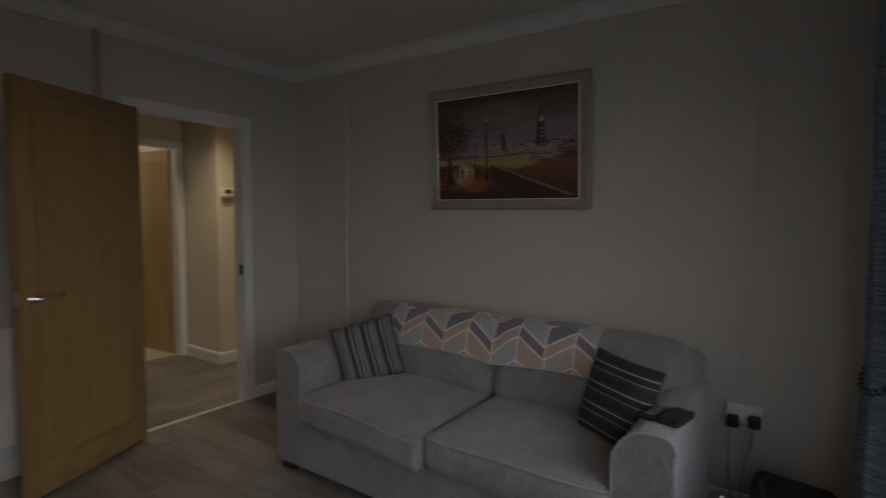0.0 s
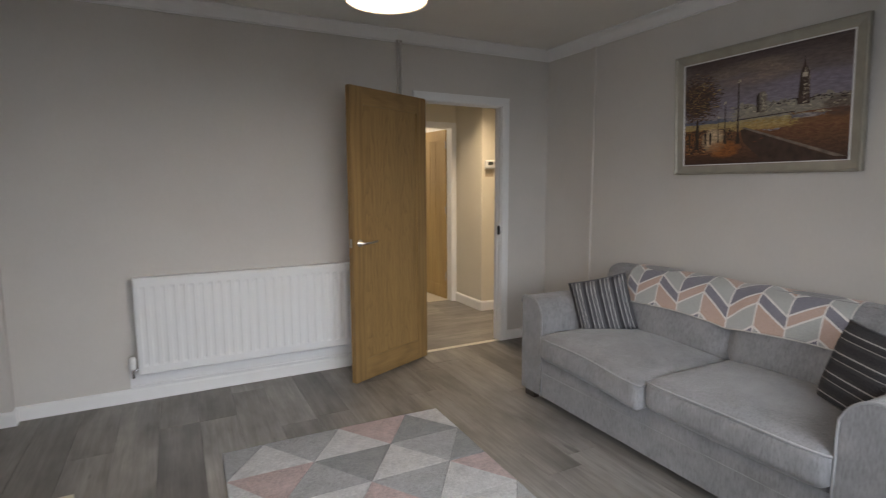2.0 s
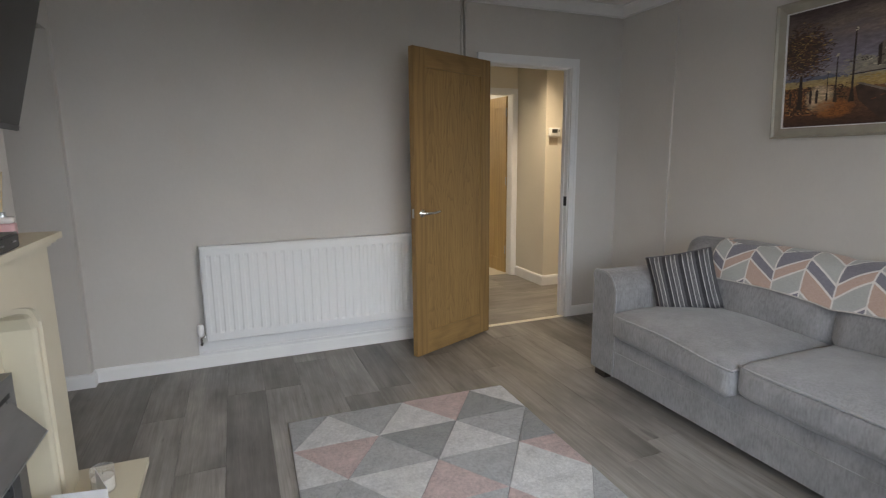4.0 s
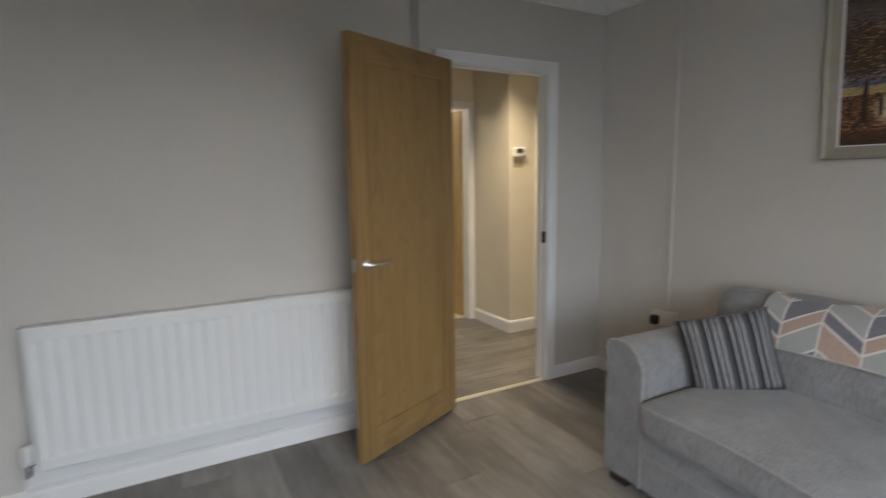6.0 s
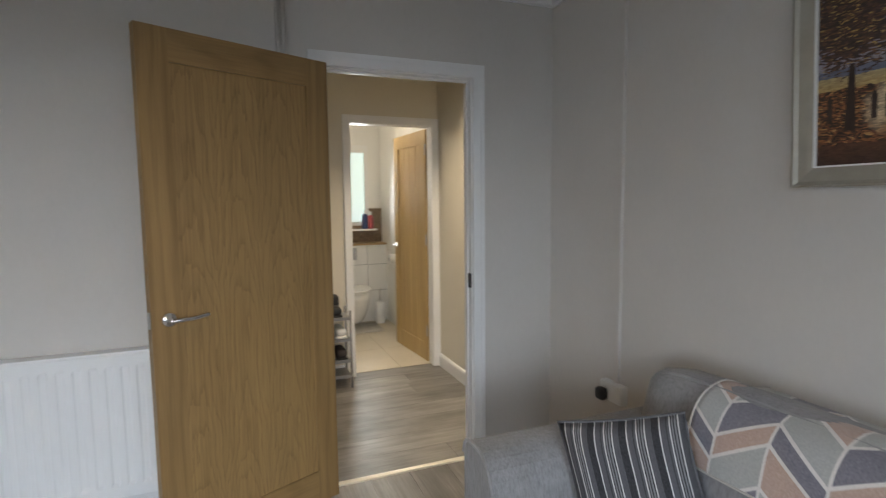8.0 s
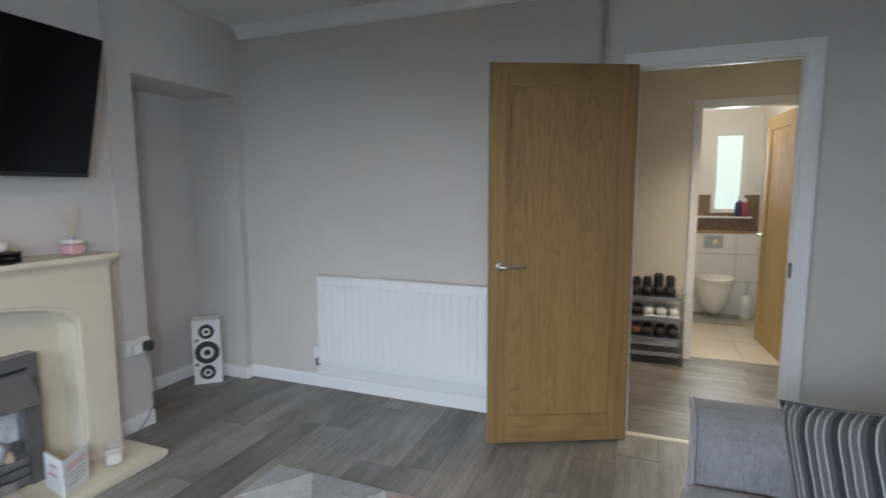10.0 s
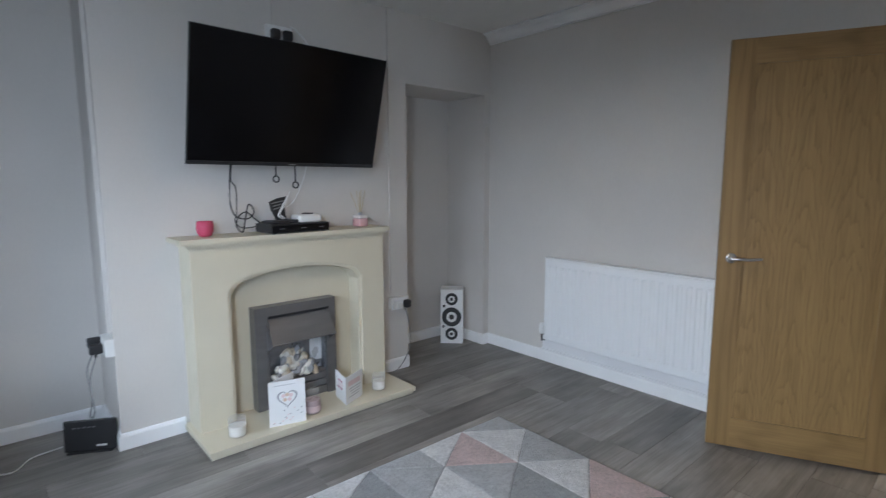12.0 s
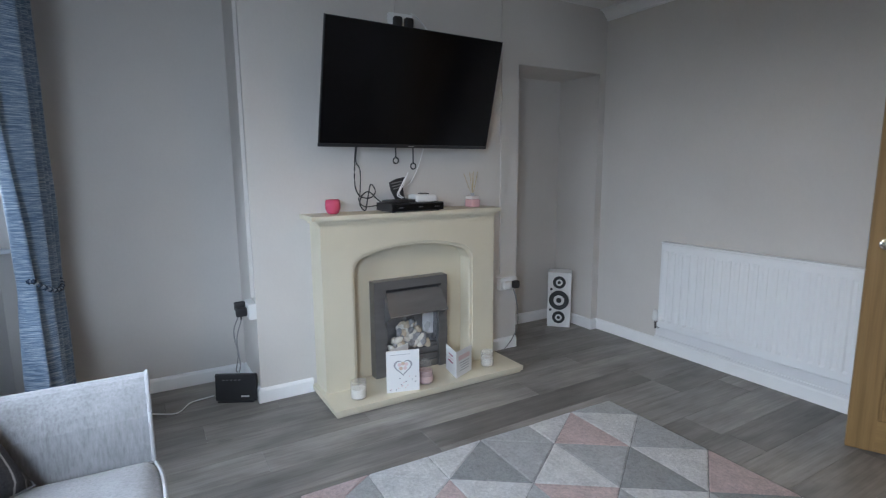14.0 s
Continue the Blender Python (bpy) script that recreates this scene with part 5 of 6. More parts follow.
    for u in (0.045, 0.165, 0.20):
        poly("umber", [(u - 0.007, 0.20), (u - 0.008, 0.30), (u, 0.325), (u + 0.008, 0.30), (u + 0.007, 0.20)], 0.0166)
    # it hangs tipped forward from its foot
    foot = Matrix.Translation((x, 0, z0))
    p.matrix_basis = foot @ pose(0, 0, 0, 0, -3.3, 0) @ foot.inverted() @ p.matrix_basis


picture()

# ---- seating ----


def arm_profile(o, i, top):
    """Outline of a sofa arm seen from the front: o outer face, i inner face at the seat."""
    s = 1 if i > o else -1
    pts = [(o, 0.045), (o, top - 0.05), (o + s * 0.008, top - 0.020), (o + s * 0.028, top - 0.003), (o + s * 0.05, top)]
    for k in range(7):
        a = k / 6 * math.pi / 2
        pts.append((i - s * 0.11 * (1 - math.sin(a)), top - 0.13 * (1 - math.cos(a))))
    pts.append((i, 0.045))
    return pts


def big_sofa():
    s = thing("sofa", "pale grey woven two-cushion sofa with rounded piped arms", "sofa", at(3.22, 1.94, 0))
    xf, xb, y0, y1, i0, i1 = 2.798, 3.68, 0.968, 2.965, 1.170, 2.765
    part("base", box(xf + 0.008, xb - 0.02, i0, i1, 0.045, 0.285), GREYFAB, s, bev=0.012, seg=3)
    part("rail_seam", box(xf + 0.004, xf + 0.008, i0, i1, 0.196, 0.199), PIPE, s)
    for o, i in ((y0, i0), (y1, i1)):
        prof = arm_profile(o, i, 0.655)
        a = part("arm", prism(prof, "x", xf, xb - 0.06), GREYFAB, s, bev=0.010, seg=3)
        rim = [(xf + 0.002, p[0], p[1]) for p in prof[1:]]
        part("piping", tube(rim, 0.006, 6, 3), PIPE, a, smooth=True)
    part("back_frame", soft_box(xb - 0.20, xb, y0 + 0.03, y1 - 0.03, 0.045, 0.775, 0.06, n=12), GREYFAB, s, smooth=True)
    split = 1.962
    for k, (a, b) in enumerate(((i0 + 0.004, split - 0.004), (split + 0.004, i1 - 0.004))):
        def slump(x, y, z):
            # the far cushion has crept forward at the middle of the sofa
            e = k * max(0, (b - y) / (b - a)) ** 3 * max(0, (3.3 - x) / 0.53)
            return (x - 0.045 * e, y - 0.012 * e, z - 0.022 * e)
        seat = soft_box(xf - 0.034, 3.46, a, b, 0.288, 0.445, 0.045, crown=0.03, n=16, puff=0.012, seed=k * 9.0, dent=0.006)
        for vert in seat.verts:
            vert.co = slump(*vert.co)
        c = part("seat_cushion", seat, GREYFAB, s, smooth=True)
        part("piping", tube([slump(*q) for q in ((3.2, a + 0.004, 0.425), (xf + 0.05, a + 0.004, 0.425), (xf - 0.024, a + 0.045, 0.425), (xf - 0.040, (a + b) / 2, 0.432), (xf - 0.024, b - 0.045, 0.425), (xf + 0.05, b - 0.004, 0.425), (3.2, b - 0.004, 0.425))], 0.0055, 6, 6), PIPE, c, smooth=True)
    bs = 1.952
    for k, (a, b) in enumerate(((i0 - 0.115, bs - 0.004), (bs + 0.004, i1 + 0.105))):
        bm = soft_box(-0.115, 0.115, a, b, 0, 0.435, 0.075, n=16, puff=0.02, seed=20 + k * 7.0, dent=0.008)
        bm.transform(Matrix.Translation((3.428, 0, 0.395)) @ pose(0, 0, 0, 0, 13, 0))
        c = part("back_cushion", bm, GREYFAB, s, smooth=True)
        part("piping", tube([(3.428, a + 0.05, 0.800), (3.443, a + 0.12, 0.826), (3.448, (a + b) / 2, 0.832), (3.443, b - 0.12, 0.826), (3.428, b - 0.05, 0.800)], 0.0055, 6, 5), PIPE, c, smooth=True)
    for x in (xf + 0.06, xb - 0.12):
        for y in (y0 + 0.07, y1 - 0.07):
            part("foot", box(x - 0.04, x + 0.04, y - 0.045, y + 0.045, 0, 0.047), DARKWOOD, s, bev=0.004)
    return s


big_sofa()


def small_sofa():
    s = thing("sofa", "pale grey woven two-seat sofa in the bay window", "sofa", at(1.75, 0.36, 0))
    yf, yb, x0, x1, i0, i1 = 0.800, -0.06, 1.092, 2.455, 1.245, 2.290
    part("base", box(i0, i1, yb + 0.02, yf - 0.008, 0.045, 0.325), GREYFAB, s, bev=0.012, seg=3)
    for o, i in ((x0, i0), (x1, i1)):
        prof = arm_profile(o, i, 0.700)
        a = part("arm", prism(prof, "y", yb + 0.05, yf), GREYFAB, s, bev=0.010, seg=3)
        part("piping", tube([(p[0], yf - 0.002, p[1]) for p in prof[1:]], 0.006, 6, 3), PIPE, a, smooth=True)
    part("back_frame", soft_box(x0 + 0.03, x1 - 0.03, yb, yb + 0.20, 0.045, 0.775, 0.06, n=12), GREYFAB, s, smooth=True)
    mid = (i0 + i1) / 2
    for k, (a, b) in enumerate(((i0 + 0.004, mid - 0.004), (mid + 0.004, i1 - 0.004))):
        c = part("seat_cushion", soft_box(a, b, 0.22, yf + 0.012, 0.328, 0.487, 0.045, crown=0.03, n=14, puff=0.012, seed=50 + k * 9.0, dent=0.006), GREYFAB, s, smooth=True)
        part("piping", tube([(a + 0.004, 0.3, 0.467), (a + 0.004, yf - 0.06, 0.467), (a + 0.04, yf + 0.006, 0.467), ((a + b) / 2, yf + 0.018, 0.474), (b - 0.04, yf + 0.006, 0.467), (b - 0.004, yf - 0.06, 0.467), (b - 0.004, 0.3, 0.467)], 0.0055, 6, 6), PIPE, c, smooth=True)
        bm = soft_box(a, b, -0.115, 0.115, 0, 0.43, 0.10, n=14, puff=0.02, seed=70 + k * 7.0, dent=0.008)
        bm.transform(Matrix.Translation((0, 0.225, 0.415)) @ pose(0, 0, 0, 13, 0, 0))
        part("back_cushion", bm, GREYFAB, s, smooth=True)
    for y in (yf - 0.06, yb + 0.10):
        for x in (x0 + 0.07, x1 - 0.07):
            part("foot", box(x - 0.045, x + 0.045, y - 0.04, y + 0.04, 0, 0.047), DARKWOOD, s, bev=0.004)
    return s


small_sofa()


def scatter_cushion(label, m, size, cloth, thick=0.075, corner=0.05):
    """A knife-edged square cushion; its face looks along local -y, stripes run up local z."""
    bm = bmesh.new()
    n = 18
    uvl = bm.loops.layers.uv.new("UVMap")
    grids = []
    for side in (-1, 1):
        g = {}
        for i in range(n + 1):
            for j in range(n + 1):
                u, v = 2 * i / n - 1, 2 * j / n - 1
                pin = 1 - corner * (1 - u * u) * abs(v) ** 2 - 0.0
                pinv = 1 - corner * (1 - v * v) * abs(u) ** 2
                t = (max(0, (1 - u ** 4) * (1 - v ** 4))) ** 0.6 * thick
                t += 0.006 * noise.noise(Vector((u * 2.3 + side * 5, v * 2.3, size * 9))) * (1 - u ** 4) * (1 - v ** 4)
                if side > 0 and (i in (0, n) or j in (0, n)):
                    g[i, j] = grids[0][i, j]
                else:
                    g[i, j] = bm.verts.new((u * size / 2 * pinv, side * t, size / 2 + v * size / 2 * pin))
        grids.append(g)
        for i in range(n):
            for j in range(n):
                q = [(i, j), (i + 1, j), (i + 1, j + 1), (i, j + 1)]
                f = bm.faces.new([g[k] for k in (q if side < 0 else q[::-1])])
                for lp, k in zip(f.loops, q if side < 0 else q[::-1]):
                    lp[uvl].uv = (k[0] / n, k[1] / n)
    c = thing("scatter_cushion", label, "cushion", m)
    part("cover", bm, cloth, c, smooth=True, at_world=False)
    rim = []
    for k in range(4):
        for i in range(10):
            e = -1 + 0.2 * i
            d = -(1 - corner * (1 - e * e))
            rim.append([(e, d), (-d, e), (-e, -d), (d, -e)][k])
    rim.append(rim[0])
    part("edge_seam", tube([(a * size / 2, 0, size / 2 + b * size / 2) for a, b in rim], 0.004, 5, 1), plain("seam_cloth", (0.10, 0.10, 0.11), 0.9), c, at_world=False)
    return c


scatter_cushion("black grey and white striped cushion leaning in the sofa corner", Matrix(((0.644, 0.748, -0.163, 3.192), (-0.722, 0.664, 0.194, 2.600), (0.254, -0.008, 0.967, 0.440), (0, 0, 0, 1))), 0.345, STRIPE, 0.062)
scatter_cushion("dark striped cushion slumped against the sofa arm", Matrix(((-0.227, 0.852, -0.471, 3.252), (0.178, -0.439, -0.881, 1.412), (-0.957, -0.284, -0.052, 0.624), (0, 0, 0, 1))), 0.355, STRIPE2, 0.065)
scatter_cushion("dark striped cushion on the bay window sofa", pose(1.44, 0.40, 0.512, 0, 0, 135) @ pose(0, 0, 0, -42, 0, 0), 0.37, STRIPE2)


def throw():
    bm = bmesh.new()
    uvl = bm.loops.layers.uv.new("UVMap")
    prof = smooth_line([(3.336, 0, 0.634), (3.345, 0, 0.68), (3.367, 0, 0.76), (3.408, 0, 0.816), (3.475, 0, 0.842), (3.53, 0, 0.834), (3.58, 0, 0.812), (3.64, 0, 0.796), (3.685, 0, 0.788), (3.698, 0, 0.74)], 4)
    arc = [0.0]
    for a, b in zip(prof, prof[1:]):
        arc.append(arc[-1] + (b - a).length)
    y0, y1, n = 1.415, 2.625, 60
    grid = []
    for j in range(n + 1):
        y = y0 + (y1 - y0) * j / n
        row = []
        for i, p in enumerate(prof):
            k = noise.noise(Vector((y * 5, arc[i] * 5, 3))) * 0.006
            dip = -0.012 * math.exp(-((y - 1.952) / 0.05) ** 2)
            hang = max(0, 1 - arc[i] / 0.12)
            row.append(bm.verts.new((p.x - k + dip * -0.5, y, p.z + k * 0.5 + dip + hang * (0.005 * math.sin(y * 9) - 0.008 * math.exp(-((y - 1.93) / 0.22) ** 2)))))
        grid.append(row)
    for j in range(n):
        for i in range(len(prof) - 1):
            f = bm.faces.new((grid[j][i], grid[j][i + 1], grid[j + 1][i + 1], grid[j + 1][i]))
            for lp, (a, b) in zip(f.loops, ((j, i), (j, i + 1), (j + 1, i + 1), (j + 1, i))):
                lp[uvl].uv = ((y1 - (y0 + (y1 - y0) * a / n)), arc[b])
    front = [r[0].co.copy() for r in grid]
    side_a, side_b = [v.co.copy() for v in grid[0]], [v.co.copy() for v in grid[-1]]
    bmesh.ops.recalc_face_normals(bm, faces=bm.faces[:])
    bmesh.ops.solidify(bm, geom=bm.faces[:], thickness=0.006)
    th = thing("throw", "geometric navy rose and sage throw over the sofa back", "throw", at(3.475, 2.05, 0.842))
    part("cloth", bm, THROW, th, smooth=True)
    HEM = fabric("throw_hem", (0.50, 0.47, 0.44), 0.1)
    part("hem", tube(front, 0.0035, 5, 1), HEM, th)
    part("hem", tube(side_a, 0.0035, 5, 1), HEM, th)
    part("hem", tube(side_b, 0.0035, 5, 1), HEM, th)


throw()


def pocket_device(x, y, z, rz, label, w, l, wallet):
    h = thing("phone" if wallet else "remote_control", label, "phone" if wallet else "remote", at(x, y, z, rz))
    part("case", soft_box(-w / 2, w / 2, -l / 2, l / 2, 0, 0.016, 0.006, n=5), BLACK, h, at_world=False, smooth=True)
    if wallet:
        part("flap", soft_box(-w / 2, w / 2, -l / 2, l / 2, 0.017, 0.024, 0.003, n=4), BLACK, h, at_world=False, smooth=True)
    else:
        for i in range(4):
            part("button", box(-w * 0.25, w * 0.25, -l * 0.35 + i * 0.03, -l * 0.35 + i * 0.03 + 0.012, 0.0155, 0.018), GREYCABLE, h, at_world=False)


pocket_device(3.00, 1.075, 0.655, 78, "black remote control lying on the sofa arm", 0.055, 0.155, False)
pocket_device(2.985, 1.002, 0.655, 78, "black phone in a wallet case on the sofa arm", 0.075, 0.145, True)

bag = thing("storage_bag", "black fabric bag on the floor by the curtain", "bag", at(3.48, 0.65, 0))
part("body", soft_box(3.27, 3.64, 0.50, 0.80, 0.0, 0.29, 0.04, n=8, puff=0.01, seed=3.0, dent=0.05), plain("black_nylon", (0.012, 0.012, 0.014), 0.6, var=0.2, fine=0.3), bag, smooth=True)
part("strap", tube([(3.34, 0.74, 0.28), (3.38, 0.76, 0.325), (3.48, 0.74, 0.32), (3.54, 0.72, 0.28)], 0.009, 6), BLACK, bag, smooth=True)


def curtain(label, x_wall, x_open, seed):
    """A curtain drawn to the side of the bay and gathered by a beaded tie; folds run upright."""
    c = thing("curtain", label, "curtain", at((x_wall + x_open) / 2, 0.41, 0), "pair of curtains")
    bm = bmesh.new()
    nz, nu = 44, 90
    ztie = 0.78
    rows = []
    for j in range(nz + 1):
        z = 0.03 + (2.33 - 0.03) * j / nz
        if z > ztie:
            g = min(1, (z - ztie) / 1.15)
            open_w = 0.82 + 0.32 * g ** 0.8
        else:
            open_w = 0.82 + 0.38 * min(1, (ztie - z) / 0.42) ** 0.8
        row = []
        for i in range(nu + 1):
            u = i / nu
            x = x_wall + (x_open - x_wall) * u * open_w
            amp = 0.062 * (0.62 + 0.38 * open_w)
            ph = u * 2 * math.pi * 4.0 + 0.5 * math.sin(z * 2 + seed) * u
            y = 0.392 + amp * math.sin(ph) + 0.012 * noise.noise(Vector((u * 6 + seed, z * 2, 0)))
            y -= 0.03 * (1 - open_w) * u
            row.append(bm.verts.new((x, y, z)))
        rows.append(row)
    for a, b in zip(rows, rows[1:]):
        for i in range(nu):
            bm.faces.new((a[i], a[i + 1], b[i + 1], b[i]))
    bmesh.ops.recalc_face_normals(bm, faces=bm.faces[:])
    bmesh.ops.solidify(bm, geom=bm.faces[:], thickness=0.003)
    part("cloth", bm, CURTAIN, c, smooth=True)
    w = (x_open - x_wall) * 0.82
    ring = []
    for i in range(25):
        a = 2 * math.pi * i / 24
        ring.append((x_wall + w / 2 + (w / 2 + 0.02 * math.copysign(1, w)) * math.cos(a), 0.392 + 0.066 * math.sin(a), ztie + 0.030 - 0.075 * max(0.0, math.sin(a)) + 0.012 * math.cos(a) * math.copysign(1, w)))
    tie = part("tie_back", tube(ring, 0.008, 6, 2), CURTAIN, c, "blue beaded tie-back")
    beads = bmesh.new()
    for i in range(0, 24):
        bmesh.ops.create_icosphere(beads, subdivisions=1, radius=0.0135, matrix=Matrix.Translation(ring[i]))
    tagged(part("bead_row", beads, plain("blue_bead", (0.025, 0.045, 0.085), 0.25), tie, smooth=True), kind="stuff")
    pale = bmesh.new()
    for a, b in zip(ring, ring[1:]):
        mid = [(p + q) / 2 for p, q in zip(a, b)]
        bmesh.ops.create_icosphere(pale, subdivisions=1, radius=0.0095, matrix=Matrix.Translation(mid))
    tagged(part("bead_row", pale, plain("silver_bead", (0.55, 0.58, 0.62), 0.25, 0.4), tie, "small silver beads", smooth=True), kind="stuff")
    return c


curtain("blue slubbed curtain tied back with beads beside the alcove", -0.445, 0.12, 1.0)
curtain("blue slubbed curtain tied back with beads beside the sofa", 3.73, 3.30, 5.0)
pole = thing("curtain_pole", "slim pale metal curtain pole across the bay", "curtain pole", at(1.64, 0.41, 2.345))
part("rail", tube([(-0.47, 0.41, 2.345), (3.75, 0.41, 2.345)], 0.013, 10), STEEL, pole, smooth=True)
for x in (-0.40, 1.64, 3.68):
    part("bracket", box(x - 0.012, x + 0.012, YS, 0.41, 2.335, 2.355), STEEL, pole)

# ---- pendant lamp ----
lamp = thing("pendant_lamp", "lit drum pendant lamp with a glowing white diffuser", "lamp", at(1.576, 2.142, ZC))
part("ceiling_rose", lathe([(0.05, 0.0), (0.05, -0.012), (0.02, -0.03), (0.0, -0.03)], (1.576, 2.142, ZC), 20), TRUNK, lamp, smooth=True)
part("flex", tube([(1.576, 2.142, ZC - 0.03), (1.576, 2.142, 2.22)], 0.004, 6), TRUNK, lamp)
shade_bm = lathe([(0.146, 2.010), (0.148, 2.008), (0.150, 2.014), (0.150, 2.20), (0.146, 2.20), (0.146, 2.010)], (1.576, 2.142, 0), 40, False)
part("shade", shade_bm, SHADEW, lamp, "pale fabric drum shade", smooth=False)
part("diffuser", lathe([(0, 2.012), (0.145, 2.012), (0.145, 2.015), (0, 2.015)], (1.576, 2.142, 0), 40), SHADE, lamp, "glowing white diffuser disc").visible_shadow = False

# ---- hall ----
structure("wall_hall_bath", boxes((1.10, 2.985, 5.54, 5.64, 0, T), (3.685, 3.83, 5.54, 5.64, 0, T), (2.985, 3.685, 5.54, 5.64, 1.995, T)), HALLPAINT, "warm cream hall wall round the bathroom door", "wall")
structure("wall_hall_side", box(3.727, 3.83, 4.97, 5.54, 0, T), HALLPAINT, "warm cream return wall in the hall", "wall")
structure("wall_hall_east", boxes((3.83, 4.06, 4.97, 5.07, 0, T), (4.06, 4.60, 4.97, 5.07, 2.0, T)), HALLPAINT, "warm cream hall wall with the thermostat", "wall")
structure("wall_hall_ends", boxes((1.0, 1.10, 4.07, 5.64, 0, T), (4.60, 4.70, 4.07, 5.9, 0, T), (3.83, 4.60, 5.80, 5.9, 0, T)), HALLPAINT, "plain walls closing the ends of the hall", "wall")
structure("wall_hall_lining", boxes((1.10, 2.46, 4.07, 4.078, 0, T), (3.40, 4.60, 4.07, 4.078, 0, T), (2.46, 3.40, 4.07, 4.078, 2.09, T)), HALLPAINT, "warm cream hall face of the living room wall", "wall")
structure("ceiling_hall", box(1.0, 4.7, 4.07, 5.9, 2.40, 2.48), CEIL, "plain hall ceiling", "ceiling")
hall_light = thing("ceiling_light", "small round white ceiling downlight in the hall", "ceiling light", at(3.40, 4.55, 2.40))
part("base", lathe([(0.09, 0), (0.09, -0.008), (0.07, -0.012), (0, -0.012)], (3.40, 4.55, 2.40), 24), TRUNK, hall_light)
part("diffuser", lathe([(0.068, -0.012), (0.066, -0.016), (0, -0.016)], (3.40, 4.55, 2.40), 24), SHADE, hall_light, "glowing diffuser")
frame_2 = thing("door_frame_2", "white painted frame of the open bathroom doorway", "door frame", kind="structure")
part("lining", boxes((2.985, 3.006, 5.54, 5.64, 0, 1.995), (3.664, 3.685, 5.54, 5.64, 0, 1.995), (3.006, 3.664, 5.54, 5.64, 1.975, 1.995)), WHITE, frame_2)
architrave(frame_2, 3.004, 3.666, 1.978, 5.54, -0.016, 0.058)
frame_3 = thing("door_frame_3", "white painted frame of a further hall doorway", "door frame", kind="structure")
architrave(frame_3, 4.06, 4.56, 2.0, 4.97, -0.016, 0.058)
oak_door("door", "oak hall door standing ajar", pose(4.565, 5.06, 0.006, 0, 0, 150), 0.52, 1.97)


def hall_skirting(name, axis, wall, side, a, b):
    bm = prism([(wall + side * d, z * 1.25) for d, z in SK], axis, a, b)
    return structure(name, bm, WHITE, "white painted hall skirting board", "baseboard")


hall_skirting("baseboard_hall_bath", "x", 5.54, -1, 1.10, 2.945)
hall_skirting("baseboard_hall_side", "y", 3.727, -1, 4.954, 5.522)
hall_skirting("baseboard_hall_east", "x", 4.97, -1, 3.727, 3.998)
th = thing("thermostat", "white wall thermostat with a small dark display", "thermostat", at(3.815, 4.97, 1.557))
part("body", soft_box(3.750, 3.880, 4.938, 4.97, 1.513, 1.599, 0.012, n=5), TRUNK, th, smooth=True)
part("display", box(3.780, 3.840, 4.9355, 4.939, 1.548, 1.585), plain("lcd", (0.05, 0.055, 0.05), 0.3), th, "dark display")
part("button", box(3.852, 3.864, 4.935, 4.939, 1.560, 1.575), GREYCABLE, th)

# thin brown rectangle, darker than the wall around it
tagged(part("wall_patch", box(3.765, 3.865, 4.9675, 4.9705, 1.43, 1.505), plain("brown_patch", (0.46, 0.38, 0.28), 0.8), None), "flat brown patch below the thermostat, darker than the wall", "patch", kind="structure")

# shoe rack
rack = thing("shoe_rack", "grey metal three-tier shoe rack in the hall", "shoe rack", at(2.64, 5.40, 0))
RM = plain("grey_metal_rack", (0.30, 0.30, 0.31), 0.4, 0.6)
for x in (2.36, 2.925):
    for y in (5.30, 5.50):
        part("post", tube([(x, y, 0), (x, y, 0.58)], 0.009, 8), RM, rack, smooth=True)
for z in (0.09, 0.205, 0.365, 0.525):
    part("shelf", boxes((2.36, 2.925, 5.30, 5.50, z - 0.004, z + 0.004), (2.36, 2.925, 5.292, 5.308, z - 0.012, z + 0.010)), RM, rack)


def boot(x, z, col, h, l=0.20):
    b = thing("boot" if h > 0.12 else "shoe", {0: "black leather ankle boot on the rack", 1: "white trainer on the shoe rack", 2: "brown leather shoe on the rack", 3: "dark suede shoe on the rack"}[col], "shoe", at(x, 5.40, z), "shoes on the rack")
    m = (BLACK, TRUNK, plain("brown_leather", (0.16, 0.07, 0.03), 0.45), plain("dark_suede", (0.05, 0.04, 0.038), 0.9))[col]
    part("upper", soft_box(-0.038, 0.038, -0.10, 0.09, 0.012, 0.075, 0.03, n=6), m, b, at_world=False, smooth=True)
    if h > 0.09:
        part("shaft", soft_box(-0.035, 0.035, -0.0, 0.09, 0.05, h, 0.025, n=6), m, b, at_world=False, smooth=True)
    part("sole", soft_box(-0.040, 0.040, -0.105, 0.095, 0, 0.016, 0.007, n=5), TRUNK if col == 1 else BLACK, b, at_world=False, smooth=True)


for i in range(6):
    boot(2.41 + i * 0.084, 0.535, 0, (0.17, 0.16, 0.13, 0.135, 0.165, 0.15)[i])
for i, c in enumerate((3, 0, 0, 1, 1, 1)):
    boot(2.41 + i * 0.090, 0.375, c, 0.08)
for i, c in enumerate((0, 2, 2, 3, 3, 3)):
    boot(2.41 + i * 0.090, 0.215, c, 0.08)

